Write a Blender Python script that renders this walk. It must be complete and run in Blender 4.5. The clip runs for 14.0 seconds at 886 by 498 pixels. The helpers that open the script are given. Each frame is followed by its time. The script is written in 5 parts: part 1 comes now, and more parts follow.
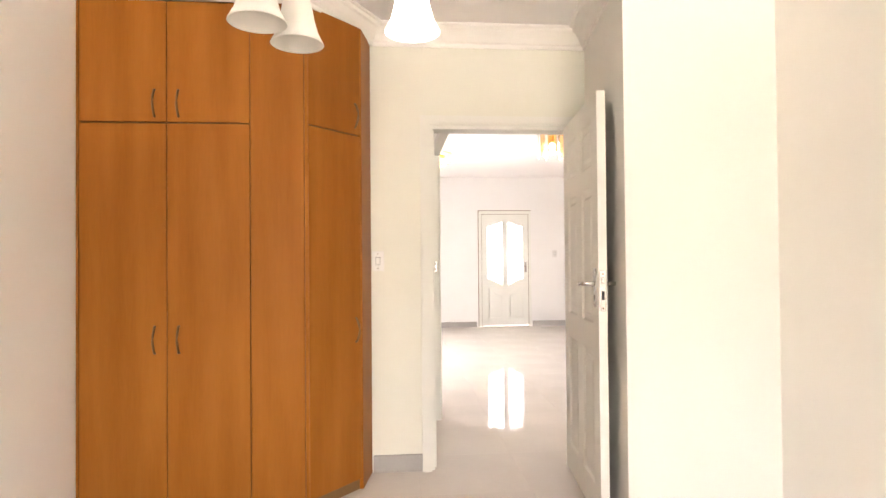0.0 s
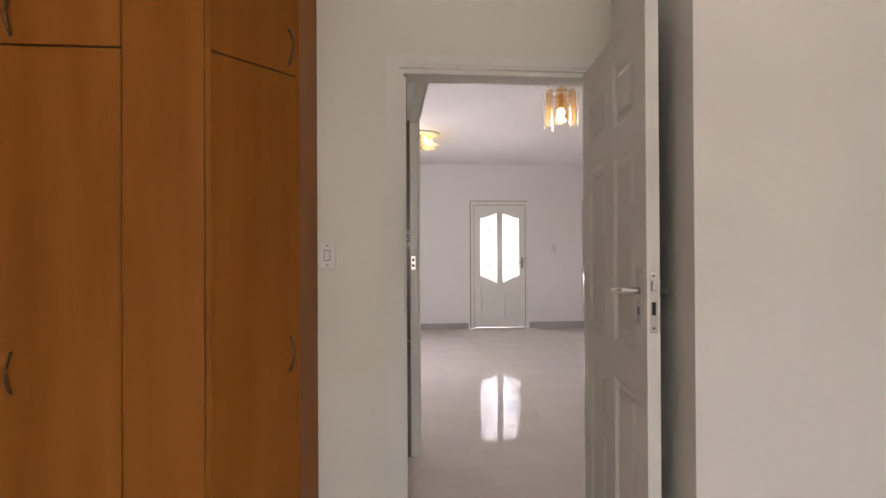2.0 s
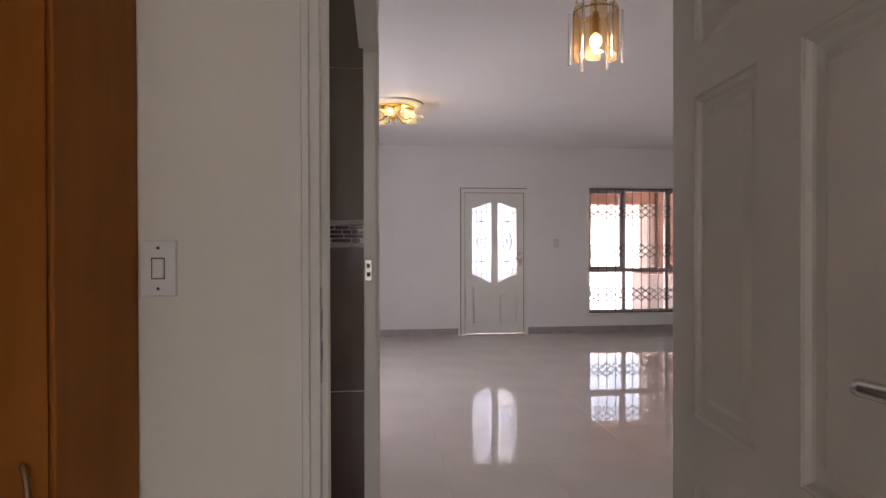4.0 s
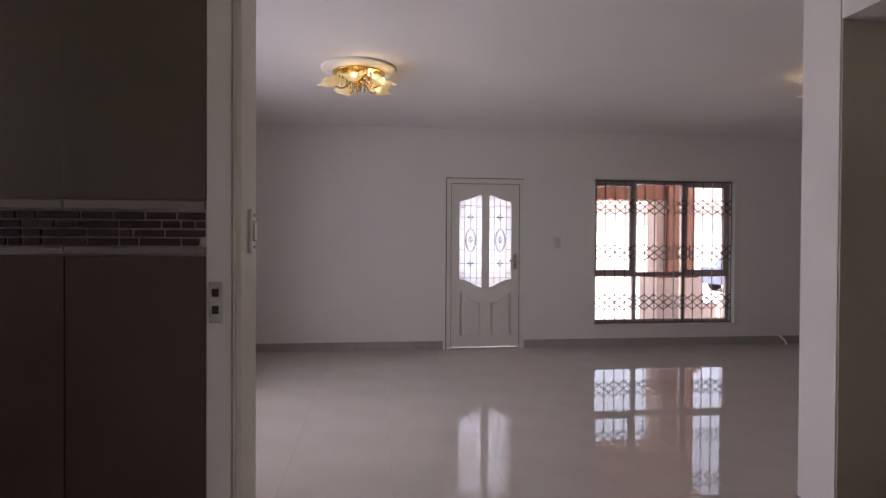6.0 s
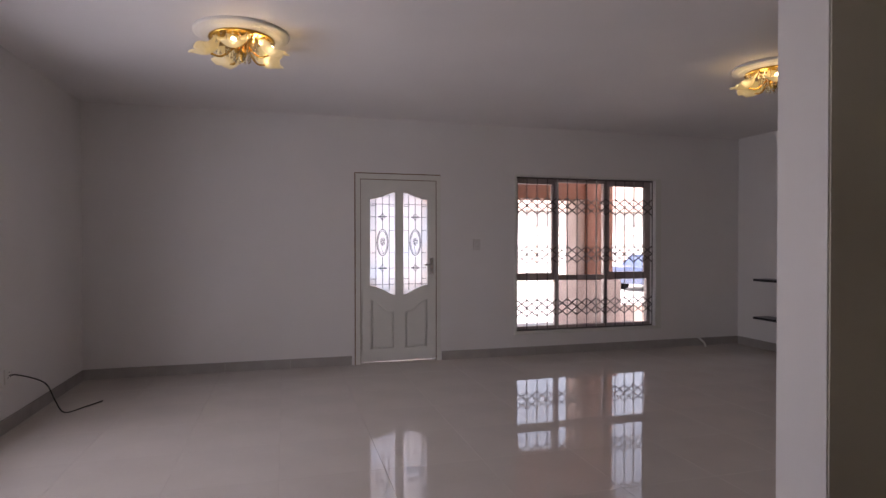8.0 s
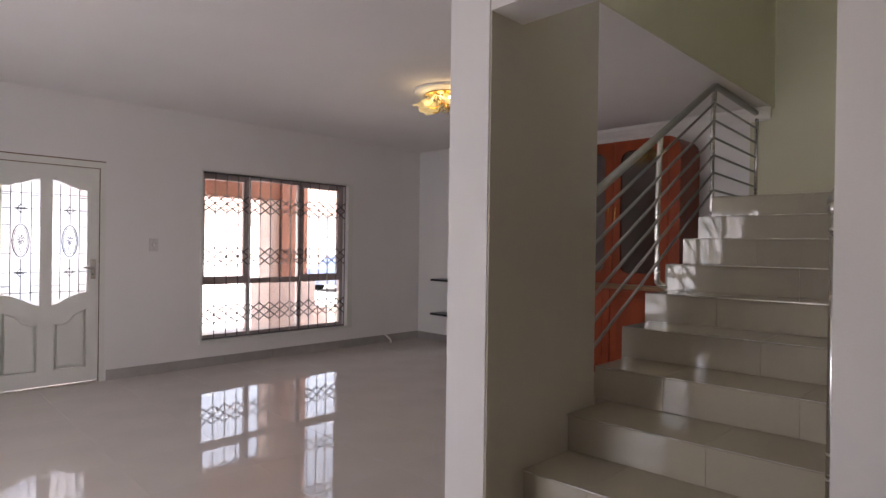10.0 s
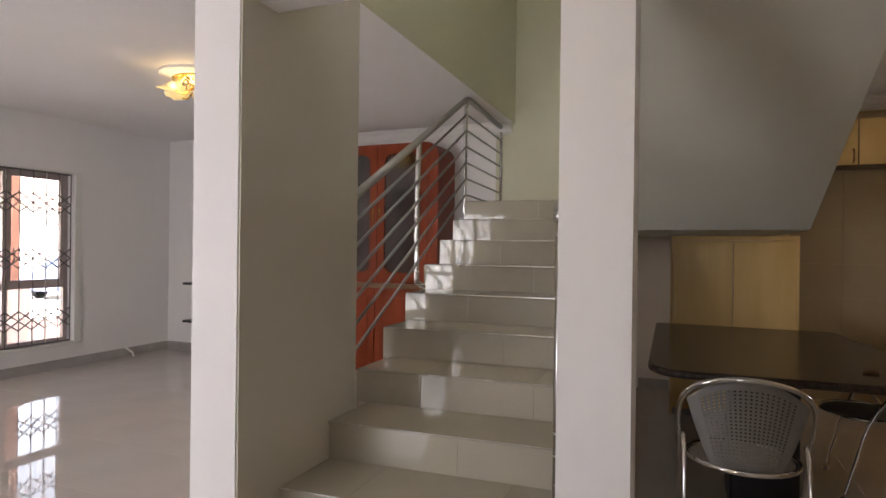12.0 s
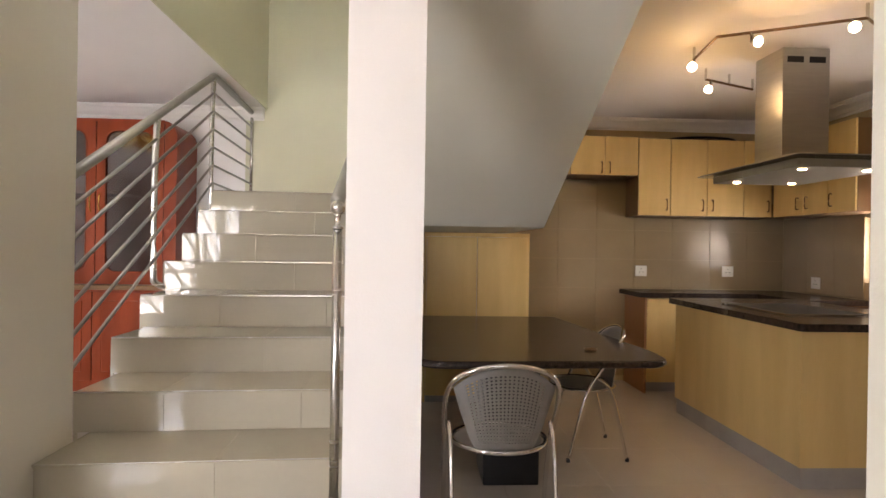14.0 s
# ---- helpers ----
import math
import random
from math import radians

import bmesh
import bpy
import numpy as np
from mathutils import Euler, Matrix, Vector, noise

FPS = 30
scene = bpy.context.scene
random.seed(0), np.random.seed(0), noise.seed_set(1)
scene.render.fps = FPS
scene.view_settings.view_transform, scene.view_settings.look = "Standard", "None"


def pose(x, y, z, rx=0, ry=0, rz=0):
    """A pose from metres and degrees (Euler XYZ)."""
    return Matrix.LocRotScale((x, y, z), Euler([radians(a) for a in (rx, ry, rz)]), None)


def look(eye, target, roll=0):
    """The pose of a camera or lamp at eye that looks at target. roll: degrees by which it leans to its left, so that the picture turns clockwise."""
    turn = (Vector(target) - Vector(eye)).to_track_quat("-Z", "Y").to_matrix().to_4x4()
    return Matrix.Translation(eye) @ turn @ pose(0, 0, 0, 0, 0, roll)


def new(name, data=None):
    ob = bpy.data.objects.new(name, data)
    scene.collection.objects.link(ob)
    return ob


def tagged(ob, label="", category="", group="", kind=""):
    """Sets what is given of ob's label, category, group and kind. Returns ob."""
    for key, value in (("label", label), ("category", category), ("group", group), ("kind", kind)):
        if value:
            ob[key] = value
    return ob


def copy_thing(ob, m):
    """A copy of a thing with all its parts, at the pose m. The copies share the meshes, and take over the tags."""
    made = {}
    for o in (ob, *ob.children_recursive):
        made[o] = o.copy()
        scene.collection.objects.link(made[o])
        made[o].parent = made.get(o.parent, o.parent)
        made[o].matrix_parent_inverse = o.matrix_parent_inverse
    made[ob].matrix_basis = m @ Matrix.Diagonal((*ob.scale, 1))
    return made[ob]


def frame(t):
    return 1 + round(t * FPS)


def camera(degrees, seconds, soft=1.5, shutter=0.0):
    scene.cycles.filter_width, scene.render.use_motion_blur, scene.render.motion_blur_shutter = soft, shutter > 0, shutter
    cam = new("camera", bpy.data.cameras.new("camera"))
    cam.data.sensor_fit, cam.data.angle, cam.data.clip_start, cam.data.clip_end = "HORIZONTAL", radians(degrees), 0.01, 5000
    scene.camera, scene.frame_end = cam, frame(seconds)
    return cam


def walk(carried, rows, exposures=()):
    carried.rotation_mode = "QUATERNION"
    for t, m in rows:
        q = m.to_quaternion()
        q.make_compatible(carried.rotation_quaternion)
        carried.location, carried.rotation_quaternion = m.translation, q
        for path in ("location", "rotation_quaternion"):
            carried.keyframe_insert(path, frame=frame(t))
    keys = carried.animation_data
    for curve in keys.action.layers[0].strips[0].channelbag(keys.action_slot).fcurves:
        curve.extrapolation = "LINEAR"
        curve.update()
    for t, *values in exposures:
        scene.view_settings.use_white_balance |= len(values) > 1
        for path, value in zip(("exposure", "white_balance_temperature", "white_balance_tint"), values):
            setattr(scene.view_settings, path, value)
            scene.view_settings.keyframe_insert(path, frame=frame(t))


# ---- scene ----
cam = camera(75.5, 14.0)
PATH = [
    (0, (0.188, -0.26, 1.266), (0.357, 1.733, 1.294), -0.5),
    (0.5, (0.181, -0.101, 1.273), (0.357, 1.891, 1.299), -0.5),
    (1, (0.229, 0.111, 1.263), (0.407, 2.103, 1.283), -0.3),
    (1.5, (0.312, 0.381, 1.271), (0.496, 2.372, 1.286), -0.3),
    (2, (0.35, 0.661, 1.255), (0.541, 2.651, 1.267), -0.3),
    (2.5, (0.387, 0.97, 1.275), (0.586, 2.96, 1.284), -0.2),
    (3, (0.451, 1.298, 1.277), (0.657, 3.287, 1.281), -0.2),
    (3.2, (0.459, 1.42, 1.279), (0.678, 3.408, 1.275), -0.3),
    (5.5, (0.784, 2.742, 1.315), (1.001, 4.73, 1.293), 0.1),
    (6, (0.816, 3.007, 1.313), (1.055, 4.992, 1.288), 0.3),
    (6.5, (0.878, 3.261, 1.319), (1.132, 5.245, 1.296), 0.2),
    (7, (0.898, 3.466, 1.321), (1.185, 5.446, 1.298), 0.2),
    (7.2, (0.901, 3.53, 1.321), (1.211, 5.505, 1.301), 0.1),
    (9.5, (1.084, 3.758, 1.336), (2.297, 5.349, 1.316), 0.7),
    (10, (1.065, 3.777, 1.332), (2.479, 5.191, 1.324), 0.8),
    (10.5, (1.094, 3.777, 1.335), (2.657, 5.024, 1.329), 0.7),
    (11, (1.149, 3.776, 1.335), (2.824, 4.869, 1.332), 0.8),
    (11.5, (1.139, 3.776, 1.344), (2.911, 4.702, 1.338), 0.7),
    (12, (1.163, 3.79, 1.352), (3.014, 4.547, 1.349), 0.7),
    (12.5, (1.174, 3.825, 1.338), (3.09, 4.398, 1.342), 0.7),
    (13, (1.186, 3.861, 1.344), (3.152, 4.226, 1.342), 0.8),
    (13.5, (1.253, 3.898, 1.33), (3.248, 4.048, 1.329), 0.9),
    (14, (1.308, 3.933, 1.34), (3.305, 3.829, 1.337), 0.9),
]
EXPOSURES = [(0.0, 4.48, 7150, 16), (0.5, 4.4, 7000, 17), (1.0, 3.92, 6850, 18), (2.0, 3.1, 6700, 20), (3.0, 2.7, 6600, 22), (5.5, 2.15, 6450, 26), (7.2, 1.7, 6450, 27), (9.5, 2.3, 6450, 22), (11.0, 2.95, 6550, 19), (12.5, 3.3, 6600, 17), (13.0, 3.5, 6650, 17), (13.5, 3.9, 6700, 17), (14.0, 4.2, 6750, 17)]
walk(cam, [(r[0], look(*r[1:])) for r in PATH], EXPOSURES)

# ---- world ----
world = bpy.data.worlds.new("sky")
scene.world = world
world.use_nodes = True
wn = world.node_tree
sky = wn.nodes.new("ShaderNodeTexSky")
sky.sky_type = "NISHITA"
sky.sun_disc = False
sky.dust_density = 3.5
sky.sun_elevation = radians(58)
sky.sun_rotation = radians(200)
haze = wn.nodes.new("ShaderNodeHueSaturation")
haze.inputs["Saturation"].default_value = 0.4
wn.links.new(sky.outputs[0], haze.inputs["Color"])
wn.links.new(haze.outputs[0], wn.nodes["Background"].inputs[0])
wn.nodes["Background"].inputs[1].default_value = 0.15


def lamp(name, kind, place, energy, colour, target=None, **extra):
    data = bpy.data.lights.new(name, kind)
    data.energy, data.color = energy, colour
    for key, value in extra.items():
        if key == "size":
            data.size = value
        elif key == "size_y":
            data.shape, data.size_y = "RECTANGLE", value
        elif key == "radius":
            data.shadow_soft_size = value
        elif key == "angle":
            data.angle = value
    ob = new(name, data)
    ob.matrix_world = look(place, target) if target else Matrix.Translation(place)
    return ob


lamp("sun", "SUN", (0, -10, 20), 4.0, (1.0, 0.95, 0.87), target=(3.2, 0, 0.0), angle=radians(0.6))
# daylight standing in the window openings; bath, bedroom and upstairs ones are unseen additions
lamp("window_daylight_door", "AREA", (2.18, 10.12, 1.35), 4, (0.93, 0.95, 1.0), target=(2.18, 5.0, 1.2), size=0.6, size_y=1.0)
lamp("window_daylight_side", "AREA", (-1.24, 7.055, 1.2), 13.5, (0.93, 0.95, 1.0), target=(3.0, 7.055, 1.0), size=1.85, size_y=1.8)
# Added lamp brightens the bathroom tiles; its source is unseen.
lamp("window_daylight_bath", "AREA", (-1.02, 3.73, 1.8), 0.3, (1.0, 0.96, 0.90), target=(0.3, 3.9, 1.2), size=0.45, size_y=0.5)
# Added lamp lights the bedroom through a presumed, unseen window.
lamp("window_daylight_bedroom", "AREA", (0.4, -2.72, 1.5), 1.8, (1.0, 0.97, 0.92), target=(0.4, 2.0, 1.2), size=2.0, size_y=1.3)
lamp("window_daylight_kitchen", "AREA", (5.45, -0.12, 1.4), 0.1, (0.95, 0.96, 1.0), target=(5.45, 3.0, 1.0), size=1.0, size_y=0.5)
# Added lamp brightens the stairwell from above; no source is in view.
lamp("window_daylight_upstairs", "AREA", (2.10, 4.6, 4.3), 0.45, (0.96, 0.98, 1.0), target=(7.0, 4.6, 2.6), size=1.2, size_y=1.3)

# ---- materials ----
MATS = {}


def material(name, colour, rough=0.5, metal=0.0, vary=0.06, scale=6.0, fine=90.0, bump=0.05, spec=0.5, coat=0.0, stretch=(1, 1, 1), second=None, emit=None, strength=0.0, trans=0.0, alpha=1.0, ior=1.45, per_object=0.0):
    """A procedural surface: broad and fine colour variation, roughness variation and relief."""
    m = bpy.data.materials.new(name)
    m.use_nodes = True
    nt = m.node_tree
    b = nt.nodes["Principled BSDF"]
    tc = nt.nodes.new("ShaderNodeTexCoord")
    mp = nt.nodes.new("ShaderNodeMapping")
    mp.inputs["Scale"].default_value = stretch
    nt.links.new(tc.outputs["Object"], mp.inputs["Vector"])
    big = nt.nodes.new("ShaderNodeTexNoise")
    big.inputs["Scale"].default_value, big.inputs["Detail"].default_value = scale, 4
    small = nt.nodes.new("ShaderNodeTexNoise")
    small.inputs["Scale"].default_value, small.inputs["Detail"].default_value = fine, 3
    for n in (big, small):
        nt.links.new(mp.outputs[0], n.inputs["Vector"])
    mix = nt.nodes.new("ShaderNodeMix")
    mix.data_type = "RGBA"
    second = second or tuple(c * (1 - 2.2 * vary) for c in colour)
    mix.inputs[6].default_value = (*second, 1)
    mix.inputs[7].default_value = (*tuple(min(1, c * (1 + vary)) for c in colour), 1)
    addf = nt.nodes.new("ShaderNodeMath")
    addf.operation = "MULTIPLY_ADD"
    addf.inputs[1].default_value = 0.3
    nt.links.new(small.outputs["Fac"], addf.inputs[0])
    sh = nt.nodes.new("ShaderNodeMath")
    sh.operation = "MULTIPLY_ADD"
    sh.inputs[1].default_value, sh.inputs[2].default_value = 1.6, -0.45
    nt.links.new(big.outputs["Fac"], sh.inputs[0])
    nt.links.new(sh.outputs[0], addf.inputs[2])
    fac = addf.outputs[0]
    if per_object:
        oi = nt.nodes.new("ShaderNodeObjectInfo")
        ob2 = nt.nodes.new("ShaderNodeMath")
        ob2.operation = "MULTIPLY_ADD"
        ob2.inputs[1].default_value = per_object
        nt.links.new(oi.outputs["Random"], ob2.inputs[0])
        nt.links.new(fac, ob2.inputs[2])
        fac = ob2.outputs[0]
    nt.links.new(fac, mix.inputs[0])
    nt.links.new(mix.outputs[2], b.inputs["Base Color"])
    rr = nt.nodes.new("ShaderNodeMapRange")
    rr.inputs[3].default_value, rr.inputs[4].default_value = max(0.0, rough * 0.82), min(1.0, rough * 1.18)
    nt.links.new(big.outputs["Fac"], rr.inputs[0])
    nt.links.new(rr.outputs[0], b.inputs["Roughness"])
    b.inputs["Metallic"].default_value = metal
    b.inputs["Specular IOR Level"].default_value = spec
    b.inputs["Coat Weight"].default_value = coat
    b.inputs["IOR"].default_value = ior
    b.inputs["Transmission Weight"].default_value = trans
    b.inputs["Alpha"].default_value = alpha
    if emit:
        b.inputs["Emission Color"].default_value = (*emit, 1)
        b.inputs["Emission Strength"].default_value = strength
    if bump:
        bp = nt.nodes.new("ShaderNodeBump")
        bp.inputs["Strength"].default_value, bp.inputs["Distance"].default_value = bump, 0.004
        nt.links.new(small.outputs["Fac"], bp.inputs["Height"])
        nt.links.new(bp.outputs[0], b.inputs["Normal"])
    MATS[name] = m
    return m


WHITE = material("white wall paint", (0.81, 0.79, 0.77), 0.55, vary=0.025, scale=1.2, fine=160, bump=0.12)
CREAM = material("cream wall paint", (0.77, 0.755, 0.705), 0.5, vary=0.03, scale=1.1, fine=160, bump=0.12)
OLIVE = material("olive cream wall paint", (0.745, 0.735, 0.645), 0.5, vary=0.03, scale=1.1, fine=160, bump=0.12)
GREEN = material("pale green wall paint", (0.61, 0.595, 0.43), 0.5, vary=0.03, scale=1.2, fine=160, bump=0.12)
CEIL = material("matt white ceiling paint", (0.85, 0.825, 0.81), 0.75, vary=0.03, scale=0.9, fine=120, bump=0.1)
BEIGE = material("beige kitchen wall paint", (0.45, 0.35, 0.21), 0.5, vary=0.04, scale=1.4, fine=150, bump=0.1)
GLOSS = material("white gloss paint", (0.76, 0.755, 0.70), 0.5, vary=0.02, scale=3, fine=110, bump=0.02, spec=0.25)
CORNICE = material("white plaster cornice", (0.80, 0.78, 0.74), 0.6, vary=0.02, scale=3, fine=90, bump=0.05)
TILE = material("polished cream porcelain tile", (0.64, 0.585, 0.535), 0.03, vary=0.04, scale=2.2, fine=40, bump=0.003, spec=0.6, per_object=0.035)
GROUT = material("grey grout", (0.60, 0.545, 0.50), 0.08, vary=0.06, scale=9, fine=140, bump=0.02)
STEPTILE = material("polished beige stair tile", (0.46, 0.42, 0.33), 0.04, vary=0.05, scale=2.5, fine=45, bump=0.003, spec=0.6, per_object=0.12)
SKIRT = material("grey skirting tile", (0.40, 0.375, 0.35), 0.25, vary=0.08, scale=5, fine=60, bump=0.03)
WOOD = material("varnished beech wardrobe board", (0.335, 0.124, 0.022), 0.42, vary=0.1, scale=2.6, fine=34, bump=0.05, spec=0.12, stretch=(3.2, 3.2, 0.34), second=(0.24, 0.076, 0.011), per_object=0.12)
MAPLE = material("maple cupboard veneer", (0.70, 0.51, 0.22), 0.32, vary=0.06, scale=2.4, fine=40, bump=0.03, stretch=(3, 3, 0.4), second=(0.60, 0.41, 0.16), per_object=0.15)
# Darker maple copy; the end panel's shade is put into this colour.
MAPLE_SHADE = material("maple veneer with shade in its colour", (0.38, 0.19, 0.09), 0.4, vary=0.06, scale=2.4, fine=40, stretch=(3, 3, 0.4))
EDGE = material("dark brown cupboard edging", (0.20, 0.11, 0.045), 0.4, vary=0.08, scale=6)
RED = material("red mahogany", (0.26, 0.048, 0.015), 0.36, vary=0.1, scale=2.2, spec=0.2, fine=36, bump=0.03, stretch=(3, 3, 0.35), second=(0.17, 0.030, 0.009), coat=0.12)
GRANITE = material("dark speckled granite", (0.042, 0.029, 0.023), 0.2, vary=0.5, scale=46, fine=260, bump=0.01, spec=0.35, second=(0.008, 0.006, 0.006))
STEEL = material("brushed stainless steel", (0.62, 0.61, 0.58), 0.26, metal=1.0, vary=0.05, scale=9, fine=140, bump=0.02, stretch=(1, 1, 8))
HOODSTEEL = material("satin hood steel", (0.50, 0.48, 0.44), 0.34, metal=1.0, vary=0.05, scale=5, fine=160, bump=0.02, stretch=(1, 1, 12))
FILTER = material("grey hood filter steel", (0.36, 0.34, 0.30), 0.40, metal=0.8, vary=0.08, scale=8, fine=160, bump=0.03)
ROD = material("dull steel rod", (0.30, 0.28, 0.25), 0.36, metal=0.8, vary=0.05, scale=9, bump=0.0)
# Cream darkened in its colour for the shade on the stair side.
SHADED_CREAM = material("cream wall paint with shade in its colour", (0.56, 0.525, 0.44), 0.5, vary=0.03, scale=1.2, fine=160, bump=0.12)
CHROME = material("polished chrome tube", (0.76, 0.76, 0.76), 0.10, metal=1.0, vary=0.03, scale=7, bump=0.0)
RAILPAINT = material("grey oval handrail", (0.34, 0.33, 0.29), 0.38, metal=0.6, vary=0.05, scale=8, bump=0.02)
BRASS = material("brass", (0.72, 0.46, 0.12), 0.2, metal=1.0, vary=0.05, scale=9, bump=0.0)
BRONZE = material("aged bronze handle", (0.20, 0.12, 0.06), 0.35, metal=0.9, vary=0.1, scale=14)
IRON = material("dark window aluminium", (0.46, 0.39, 0.37), 0.42, metal=0.3, vary=0.1, scale=9)
BARS = material("grey painted steel bar", (0.17, 0.15, 0.145), 0.5, metal=0.3, vary=0.08, scale=15)
BARS_WHITE = material("white painted steel bar", (0.62, 0.60, 0.58), 0.4, vary=0.06, scale=15)
LEAD = material("dark glass leading", (0.05, 0.055, 0.06), 0.5, metal=0.4, vary=0.1, scale=20)
PLASTIC = material("white switch plastic", (0.80, 0.79, 0.76), 0.35, vary=0.02, scale=9, bump=0.0)
AGED = material("aged white switch plastic", (0.69, 0.665, 0.64), 0.4, vary=0.04, scale=9, bump=0.0)
BLACK = material("black plastic", (0.012, 0.012, 0.014), 0.3, vary=0.2, scale=12)
BATHTILE = material("dark brown bathroom tile", (0.115, 0.082, 0.066), 0.22, vary=0.1, scale=4, fine=50, bump=0.03, per_object=0.15)
BATHTOP = material("taupe bathroom tile", (0.135, 0.112, 0.085), 0.3, vary=0.06, scale=4, fine=50, bump=0.03)
LISTELLO = material("grey border tile", (0.30, 0.27, 0.25), 0.3, vary=0.08, scale=10)
MOSAIC = material("dark glass mosaic", (0.045, 0.026, 0.026), 0.15, vary=0.3, scale=22, per_object=0.9, second=(0.012, 0.012, 0.022))
SPLASH = material("beige kitchen wall tile", (0.34, 0.265, 0.165), 0.16, vary=0.05, scale=3, fine=50, bump=0.02, per_object=0.2)
MESHMETAL = material("perforated grey steel", (0.29, 0.28, 0.265), 0.55, metal=0.1, vary=0.06, scale=10)
SHADEGLASS = material("frosted white glass shade", (0.86, 0.84, 0.78), 0.35, vary=0.03, scale=6, bump=0.0, trans=0.25)
SHADELIT = material("lit frosted glass shade", (0.9, 0.86, 0.78), 0.35, vary=0.02, scale=6, bump=0.0, emit=(1.0, 0.93, 0.80), strength=0.45)
AMBER = material("amber glass", (0.92, 0.72, 0.46), 0.06, vary=0.05, scale=8, bump=0.0, trans=0.92)
CRYSTAL = material("clear crystal", (0.95, 0.93, 0.88), 0.04, vary=0.02, scale=8, bump=0.0, trans=0.9, ior=1.5)
PETAL = material("frosted yellow petal glass", (0.90, 0.84, 0.64), 0.3, vary=0.1, scale=14, bump=0.02, trans=0.4, emit=(1.0, 0.72, 0.22), strength=0.04)
BULB = material("lit warm bulb", (1.0, 0.9, 0.7), 0.4, vary=0.0, bump=0.0, emit=(1.0, 0.78, 0.42), strength=2.6)
HOODLIT = material("lit hood lens", (1.0, 0.9, 0.75), 0.3, vary=0.0, bump=0.0, emit=(1.0, 0.76, 0.42), strength=9.0)
SPOTLIT = material("lit spot lens", (1.0, 0.9, 0.75), 0.3, vary=0.0, bump=0.0, emit=(1.0, 0.80, 0.50), strength=3.0)
TERRACOTTA = material("terracotta porch plaster", (0.35, 0.165, 0.11), 0.7, vary=0.1, scale=3, fine=60, bump=0.2)
PEACH = material("peach porch plaster", (0.64, 0.50, 0.43), 0.7, vary=0.07, scale=3, fine=60, bump=0.2)
PAVING = material("pale concrete paving", (0.62, 0.59, 0.55), 0.8, vary=0.08, scale=1.2, fine=40, bump=0.3)
OUTWALL = material("white outdoor plaster", (0.80, 0.78, 0.74), 0.8, vary=0.05, scale=1.0, fine=40, bump=0.2)
ROOFTILE = material("faded pink roof tile", (0.52, 0.37, 0.31), 0.7, vary=0.15, scale=3, fine=30, bump=0.3)
CARBLUE = material("blue car paint", (0.10, 0.13, 0.22), 0.2, vary=0.06, scale=4, bump=0.0, coat=0.8)
RUBBER = material("black tyre rubber", (0.02, 0.02, 0.02), 0.8, vary=0.1, scale=20)
LEAF = material("green shrub leaf", (0.06, 0.10, 0.035), 0.5, vary=0.3, scale=16)
CORD = material("black cable", (0.015, 0.013, 0.012), 0.5, vary=0.1, scale=20)
TRAYRED = material("dark red lacquer", (0.16, 0.03, 0.02), 0.25, vary=0.1, scale=9)


def clear_glass(name, colour, rough, ior=1.45):
    m = bpy.data.materials.new(name)
    m.use_nodes = True
    nt = m.node_tree
    nt.nodes.remove(nt.nodes["Principled BSDF"])
    tr, gl, mx, fr = (nt.nodes.new(k) for k in ("ShaderNodeBsdfTransparent", "ShaderNodeBsdfGlossy", "ShaderNodeMixShader", "ShaderNodeFresnel"))
    tr.inputs[0].default_value = (*colour, 1)
    gl.inputs["Roughness"].default_value = rough
    fr.inputs[0].default_value = ior
    nt.links.new(fr.outputs[0], mx.inputs[0])
    nt.links.new(tr.outputs[0], mx.inputs[1])
    nt.links.new(gl.outputs[0], mx.inputs[2])
    nt.links.new(mx.outputs[0], nt.nodes["Material Output"].inputs[0])
    return m


GLASS = clear_glass("clear window glass", (0.96, 0.97, 0.97), 0.0)
CABGLASS = clear_glass("smoky cabinet glass", (0.60, 0.55, 0.53), 0.06, 1.95)
HOODGLASS = clear_glass("greenish hood glass", (0.86, 0.90, 0.85), 0.0)


